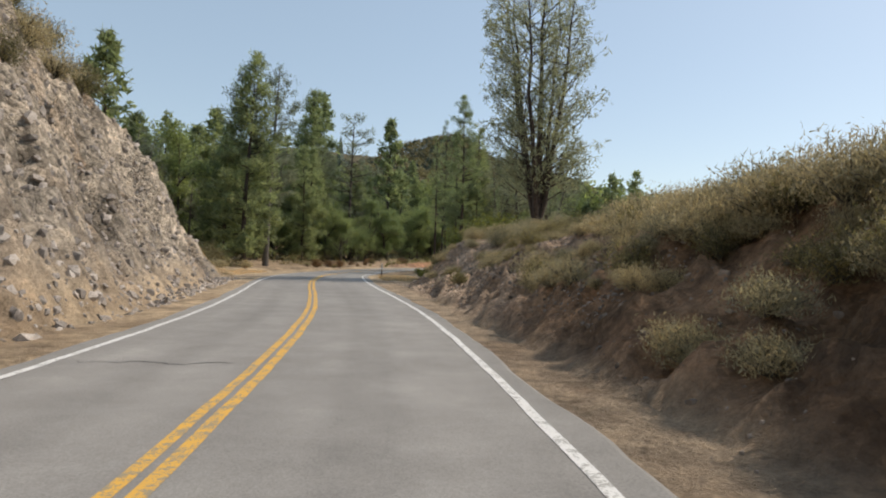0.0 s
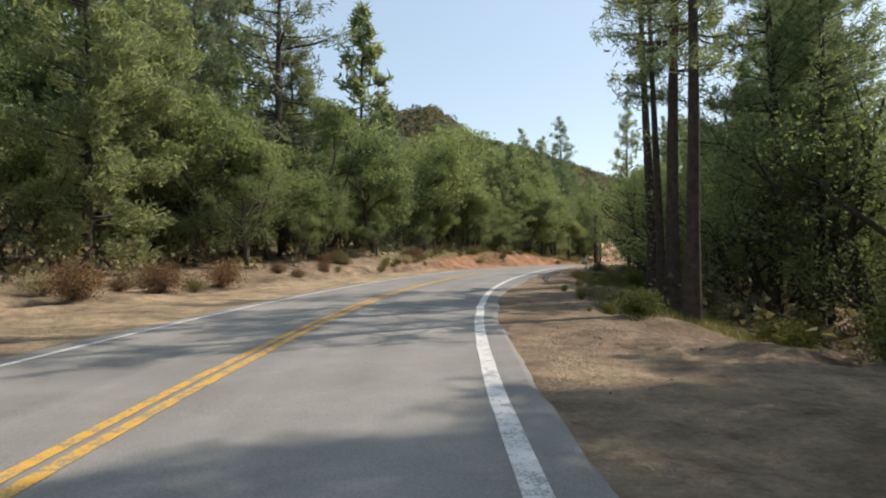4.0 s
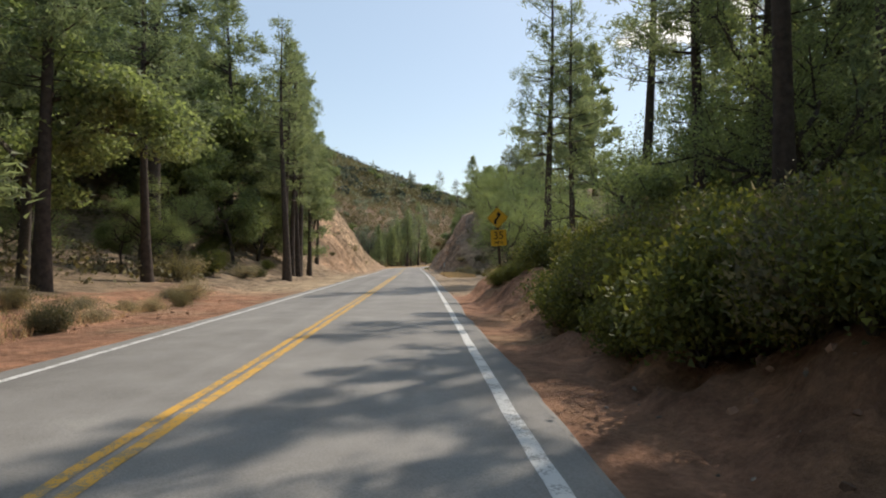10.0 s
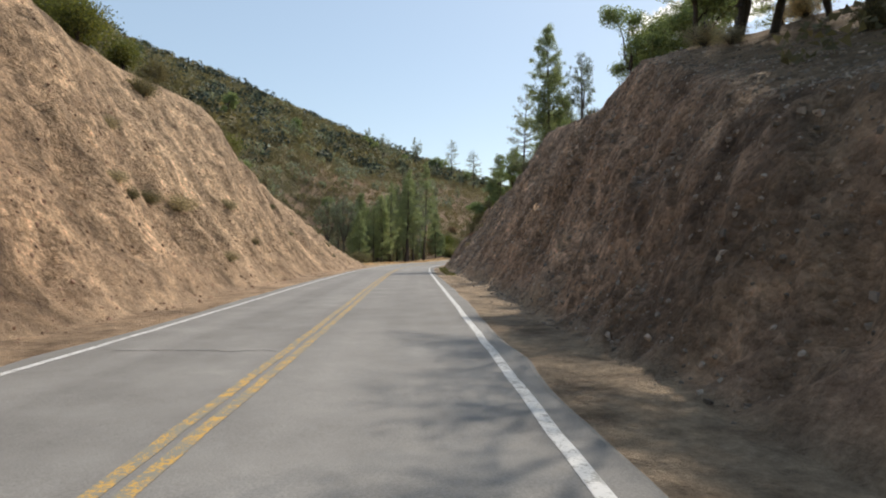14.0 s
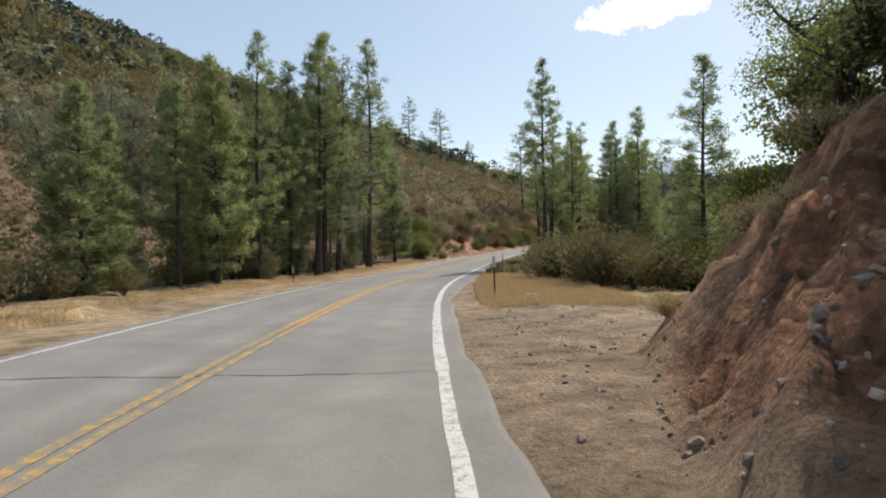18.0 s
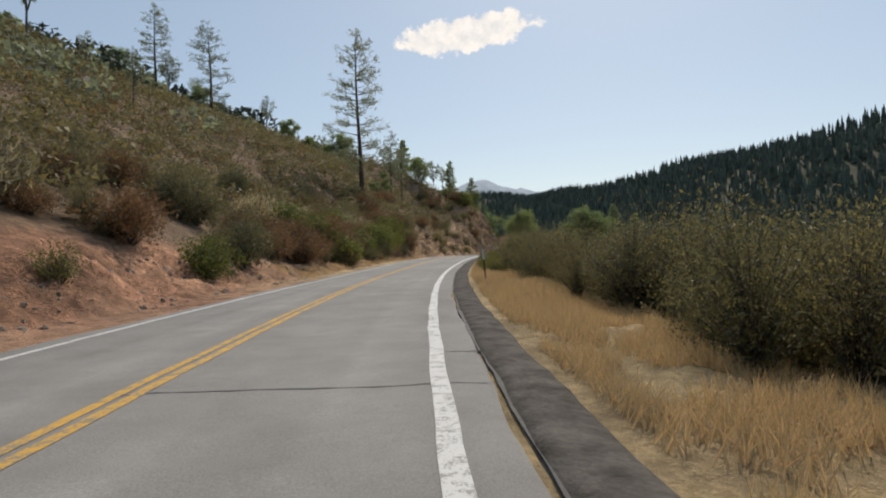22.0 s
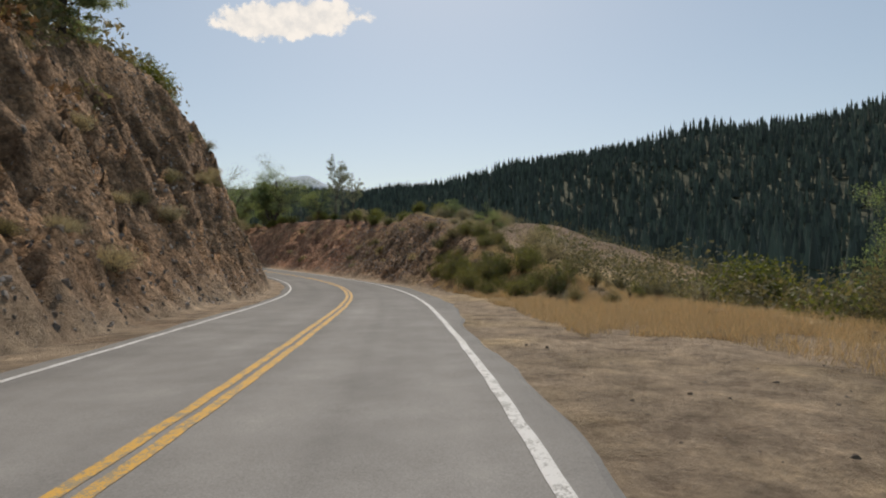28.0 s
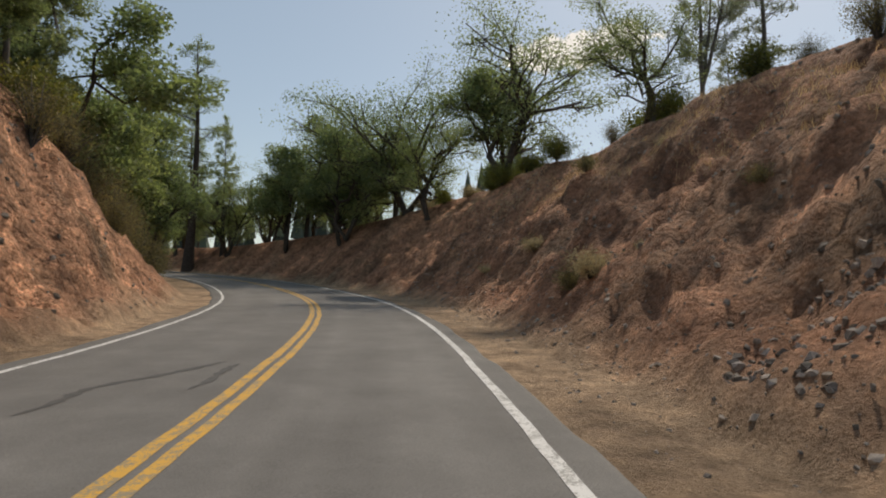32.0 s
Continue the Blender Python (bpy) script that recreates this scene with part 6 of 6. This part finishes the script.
rubble("rubble", 262, 345, 5.0, 12.5, 7000, 0.04, 0.20, 4, ROCKGREY, "grey shale rubble on the cut slope")
rubble("rubble", 490, 660, -11.5, -4.8, 6000, 0.03, 0.24, 5, STONE, "broken stones on the cut slope")
rubble("rubble", 592, 668, 5.2, 14, 7000, 0.04, 0.20, 6, ROCKGREY, "broken stones on the cut bank")
SHALE = stone_material("dark_shale", (0.30, 0.255, 0.22), 0.4, 1.8)
rubble("rubble", 300, 342, 5.6, 12, 9000, 0.05, 0.20, 21, SHALE, "dense broken shale on the cut slope", 1.6)
rubble("rubble", 604, 642, 5.8, 13.5, 12000, 0.05, 0.22, 22, SHALE, "dense broken shale on the cut bank", 1.6)
rubble("rubble", 10, 38, 5.4, 8.6, 6000, 0.03, 0.13, 23, SHALE, "dense broken stones on the bank", 1.6)
rubble("rubble", 262, 300, 5.4, 11, 3500, 0.04, 0.16, 24, ROCKGREY, "broken stones on the cut slope", 2.0)
rubble("rubble", 556, 612, -12, -5.2, 4500, 0.05, 0.26, 25, SHALE, "broken stones on the steep rock face", 2.0)
rubble("gravel", 340, 380, 4.4, 10, 1500, 0.02, 0.12, 7, STONE, "gravel and stones on the turnout")
rubble("gravel", 505, 590, 4.4, 12, 2200, 0.015, 0.09, 8, STONE, "gravel and stones on the turnout")
rubble("gravel", 270, 345, 4.3, 6, 700, 0.02, 0.14, 9, STONE, "gravel along the foot of the slope")
rubble("gravel", 600, 668, 4.2, 6.6, 1800, 0.015, 0.10, 10, ROCKPALE, "gravel along the foot of the bank")
rubble("gravel", 0, 240, 4.3, 7, 1500, 0.015, 0.09, 11, STONE, "gravel on the shoulder")
rubble("rubble", 160, 206, 4.8, 8, 2600, 0.02, 0.14, 13, ROCKRED, "reddish stones on the low bank")
rubble("rubble", 424, 505, -8, -4.8, 1200, 0.03, 0.3, 14, STONE, "broken stones on the low bank")
rubble("gravel", 110, 250, -7, -4.3, 900, 0.02, 0.15, 12, ROCKRED, "stones at the foot of the red bank")


# ---- markers and signs ----
def marker_post(s, n, tall=1.4, tilt=0.0, label="brown roadside marker post with a white paddle", wire=False):
    x, y = plan(s, n)
    root = tagged(new("marker_post"), label, "marker post", "marker posts along the road")
    part("post", box_mesh("post", (0.06, 0.05, tall + 0.3), WOOD, (0, 0, tall / 2 - 0.15), 0.008), root)
    if wire:
        part("whip", box_mesh("whip", (0.02, 0.02, 0.9), GREYMETAL, (0, 0.0, tall + 0.4), 0), root, "thin dark rod above the paddle")
    part("paddle", box_mesh("paddle", (0.105, 0.012, 0.42), PADDLE, (0, -0.033, tall - 0.2), 0.003), root, "weathered white reflector paddle")
    root.matrix_basis = pose(float(x), float(y), ground_at(s, n), 0, tilt, heading(s))
    return root


for s, n, tall, tilt, wire in ((47.6, 4.7, 1.2, 0, 0), (124.7, 5.1, 1.0, 2, 0), (241, 4.85, 1.35, 2, 0), (360.5, 5.3, 1.5, -1, 0), (401, 5.3, 1.3, 0, 0), (448.5, 5.2, 1.3, -5, 1), (480, 5.0, 1.25, -4, 0), (504, 4.5, 1.2, 1, 0), (535, 5.5, 1.1, 0, 0), (375, -6.4, 1.0, 0, 0)):
    marker_post(s, n, tall, tilt, wire=bool(wire))
post = marker_post(422.4, -5.4, 1.7, 0, "rusty brown roadside marker post")


def flat_shape(name, outline, thick, mat, y):
    bm = bmesh.new()
    vs = [bm.verts.new((px, y, pz)) for px, pz in outline]
    f = bm.faces.new(vs)
    r = bmesh.ops.extrude_face_region(bm, geom=[f])
    bmesh.ops.translate(bm, vec=(0, thick, 0), verts=[v for v in r["geom"] if isinstance(v, bmesh.types.BMVert)])
    bmesh.ops.recalc_face_normals(bm, faces=bm.faces)
    return bm_mesh(name, bm, mat)


def rounded(points, r, k=4):
    outp = []
    m = len(points)
    for i in range(m):
        p, a, b = (Vector((*points[j % m], 0)) for j in (i, i - 1, i + 1))
        u, w = (a - p).normalized(), (b - p).normalized()
        for t in np.linspace(0, 1, k):
            q = p + u * r * (1 - t) ** 2 + w * r * t**2
            outp.append((q.x, q.y))
    return outp


def text_mesh(name, body, size, mat):
    cu = bpy.data.curves.new(name, "FONT")
    cu.body, cu.size, cu.align_x, cu.align_y, cu.extrude = body, size, "CENTER", "CENTER", 0.002
    tmp = bpy.data.objects.new(name, cu)
    scene.collection.objects.link(tmp)
    bpy.context.view_layer.update()
    me = bpy.data.meshes.new_from_object(tmp.evaluated_get(bpy.context.evaluated_depsgraph_get()))
    bpy.data.objects.remove(tmp)
    me.transform(Euler((radians(90), 0, 0)).to_matrix().to_4x4())
    me.materials.clear()
    me.materials.append(mat)
    return me


def curve_sign(s, n):
    x, y = plan(s, n)
    root = tagged(new("road_sign"), "yellow diamond curve sign above a 35 MPH plate", "road sign")
    part("post", box_mesh("post", (0.10, 0.10, 3.9), WOOD, (0, 0.08, 1.65), 0.01), root, "weathered wooden post")
    R, zc = 0.43, 3.15
    dia = [(0, zc - R), (R, zc), (0, zc + R), (-R, zc)]
    d = part("diamond", flat_shape("diamond", rounded(dia, 0.06), 0.004, SIGNYELLOW, 0.0), root, "yellow diamond panel")
    rim_o, rim_i = [(px * 0.95, zc + (pz - zc) * 0.95) for px, pz in dia], [(px * 0.91, zc + (pz - zc) * 0.91) for px, pz in dia]
    bm = bmesh.new()
    vo, vi = [bm.verts.new((px, -0.004, pz)) for px, pz in rim_o], [bm.verts.new((px, -0.004, pz)) for px, pz in rim_i]
    for k in range(4):
        bm.faces.new((vo[k], vo[(k + 1) % 4], vi[(k + 1) % 4], vi[k]))
    part("border", bm_mesh("border", bm, SIGNBLACK), d)
    pts = [(-0.10, -0.24), (-0.10, -0.11), (-0.016, -0.016), (0.05, 0.056), (0.05, 0.11)]
    w = 0.045
    left = [(px - w, zc + pz) for px, pz in pts]
    right = [(px + w, zc + pz) for px, pz in pts]
    arrow = left + [(-0.05, zc + 0.11), (0.05, zc + 0.25), (0.15, zc + 0.11)] + right[::-1]
    part("arrow", flat_shape("arrow", arrow, 0.003, SIGNBLACK, -0.007), d, "black right-bending arrow")
    pz0, pz1 = 2.05, 2.68
    plate = part("plate", flat_shape("plate", rounded([(-0.305, pz0), (0.305, pz0), (0.305, pz1), (-0.305, pz1)], 0.04), 0.004, SIGNYELLOW, 0.0), root, "yellow speed plate")
    num = part("number", text_mesh("number", "35", 0.42, SIGNBLACK), plate, "black figures 35")
    num.location = (0, -0.006, 2.45)
    word = part("word", text_mesh("word", "MPH", 0.17, SIGNBLACK), plate, "black letters MPH")
    word.location = (0, -0.006, 2.165)
    for z in (2.1, 2.62, 2.9, 3.4):
        part("bolt", box_mesh("bolt", (0.025, 0.01, 0.025), GREYMETAL, (0, -0.008, z), 0.003), root)
    root.matrix_basis = pose(float(x), float(y), ground_at(s, n) - 0.1, 0, -3.0, heading(s))
    return root


sign = curve_sign(203.7, 5.55)
sign.location.z = float(road_z(204)) + 0.05

# a diamond sign seen from behind
bx0, by0 = plan(552.5, -4.6)
back = tagged(new("road_sign"), "grey back of a diamond road sign on a post", "road sign")
part("post", box_mesh("post", (0.09, 0.09, 2.6), WOOD, (0, 0.06, 1.1), 0.01), back)
part("diamond", flat_shape("diamond", rounded([(0, 1.55), (0.54, 2.09), (0, 2.63), (-0.54, 2.09)], 0.06), 0.004, GREYMETAL, 0.0), back, "bare grey metal diamond panel")
back.matrix_basis = pose(float(bx0), float(by0), ground_at(552.5, -4.6) - 0.25, 0, 0, heading(552.5))

# a dead trunk above the oaks
du = np.linspace(0, 1, 8)
sn_v, sn_f = rings(np.stack([0.8 * du, 0.2 * np.sin(du * 6), du * 16], -1), 0.24 * (1 - 0.75 * du), 8)
tw_v, tw_f = rings([(0.75, 0, 15.2), (1.6, 0.3, 15.6), (2.6, 0.4, 15.0)], [0.05, 0.03, 0.01], 4)
jv, jf = join([(sn_v, sn_f), (tw_v, tw_f)])
dx, dy = plan(149, -16.5)
snag = tagged(new("dead_tree", mesh_of("dead_tree", jv, jf, DARKBARK, True)), "bare dark dead trunk standing among oaks", "dead tree")
snag.location = (float(dx), float(dy), ground_at(149, -16.5) - 0.2)


# ---- clouds, far off ----
def cloud_material():
    m = bpy.data.materials.new("cloud")
    m.use_nodes = True
    nt = m.node_tree
    nt.nodes.clear()
    o = nt.nodes.new("ShaderNodeOutputMaterial")
    tc = nt.nodes.new("ShaderNodeTexCoord")
    n1 = noise_of(nt, tc.outputs["Object"], 0.011, 8, 0.62)
    gr = nt.nodes.new("ShaderNodeAttribute")
    gr.attribute_name = "body"
    sm = nt.nodes.new("ShaderNodeMath")
    sm.operation = "ADD"
    nt.links.new(n1, sm.inputs[0])
    nt.links.new(gr.outputs["Fac"], sm.inputs[1])
    a = ramp(nt, sm.outputs[0], [(0.0, (0, 0, 0)), (0.86, (0, 0, 0)), (1.0, (1, 1, 1))])
    shade = ramp(nt, n1, [(0.35, (0.80, 0.83, 0.87)), (0.6, (1, 1, 1))])
    em = nt.nodes.new("ShaderNodeEmission")
    em.inputs["Strength"].default_value = 1.15
    nt.links.new(shade, em.inputs["Color"])
    tr = nt.nodes.new("ShaderNodeBsdfTransparent")
    mx = nt.nodes.new("ShaderNodeMixShader")
    nt.links.new(a, mx.inputs[0])
    nt.links.new(tr.outputs[0], mx.inputs[1])
    nt.links.new(em.outputs[0], mx.inputs[2])
    nt.links.new(mx.outputs[0], o.inputs[0])
    return m


CLOUD = cloud_material()


def cloud(az, el, wide, high, tilt):
    """A far cumulus sheet in the sky at that bearing and elevation."""
    R = 4000.0
    k, j = 40, 18
    u, v = np.meshgrid(np.linspace(-1, 1, k), np.linspace(-1, 1, j), indexing="ij")
    bodyv = np.clip(1 - u**2 - v**2, 0, 1) * 0.75
    me = mesh_of("backdrop_cloud", np.stack([u * wide, 60 * (1 - u**2), v * high], -1).reshape(-1, 3), grid_faces(k, j), CLOUD)
    colour_layer(me, "body", np.repeat(bodyv.reshape(-1, 1), 3, 1))
    ob = tagged(new("backdrop_cloud", me), "small white cumulus cloud in a hazy blue sky", "cloud", kind="structure")
    a, e = radians(az), radians(el)
    ob.matrix_basis = Matrix.Translation((170 + R * math.sin(a) * math.cos(e), 390 + R * math.cos(a) * math.cos(e), R * math.sin(e))) @ pose(0, 0, 0, 0, tilt, -az)
    ob.visible_shadow = False
    return ob


cloud(50.4, 20.9, 640, 170, -8)
cloud(57.0, 25.5, 150, 70, -5)
cloud(63.0, 25.0, 130, 60, 0)


# ---- pale mountains on the horizon, their haze painted as base colour ----
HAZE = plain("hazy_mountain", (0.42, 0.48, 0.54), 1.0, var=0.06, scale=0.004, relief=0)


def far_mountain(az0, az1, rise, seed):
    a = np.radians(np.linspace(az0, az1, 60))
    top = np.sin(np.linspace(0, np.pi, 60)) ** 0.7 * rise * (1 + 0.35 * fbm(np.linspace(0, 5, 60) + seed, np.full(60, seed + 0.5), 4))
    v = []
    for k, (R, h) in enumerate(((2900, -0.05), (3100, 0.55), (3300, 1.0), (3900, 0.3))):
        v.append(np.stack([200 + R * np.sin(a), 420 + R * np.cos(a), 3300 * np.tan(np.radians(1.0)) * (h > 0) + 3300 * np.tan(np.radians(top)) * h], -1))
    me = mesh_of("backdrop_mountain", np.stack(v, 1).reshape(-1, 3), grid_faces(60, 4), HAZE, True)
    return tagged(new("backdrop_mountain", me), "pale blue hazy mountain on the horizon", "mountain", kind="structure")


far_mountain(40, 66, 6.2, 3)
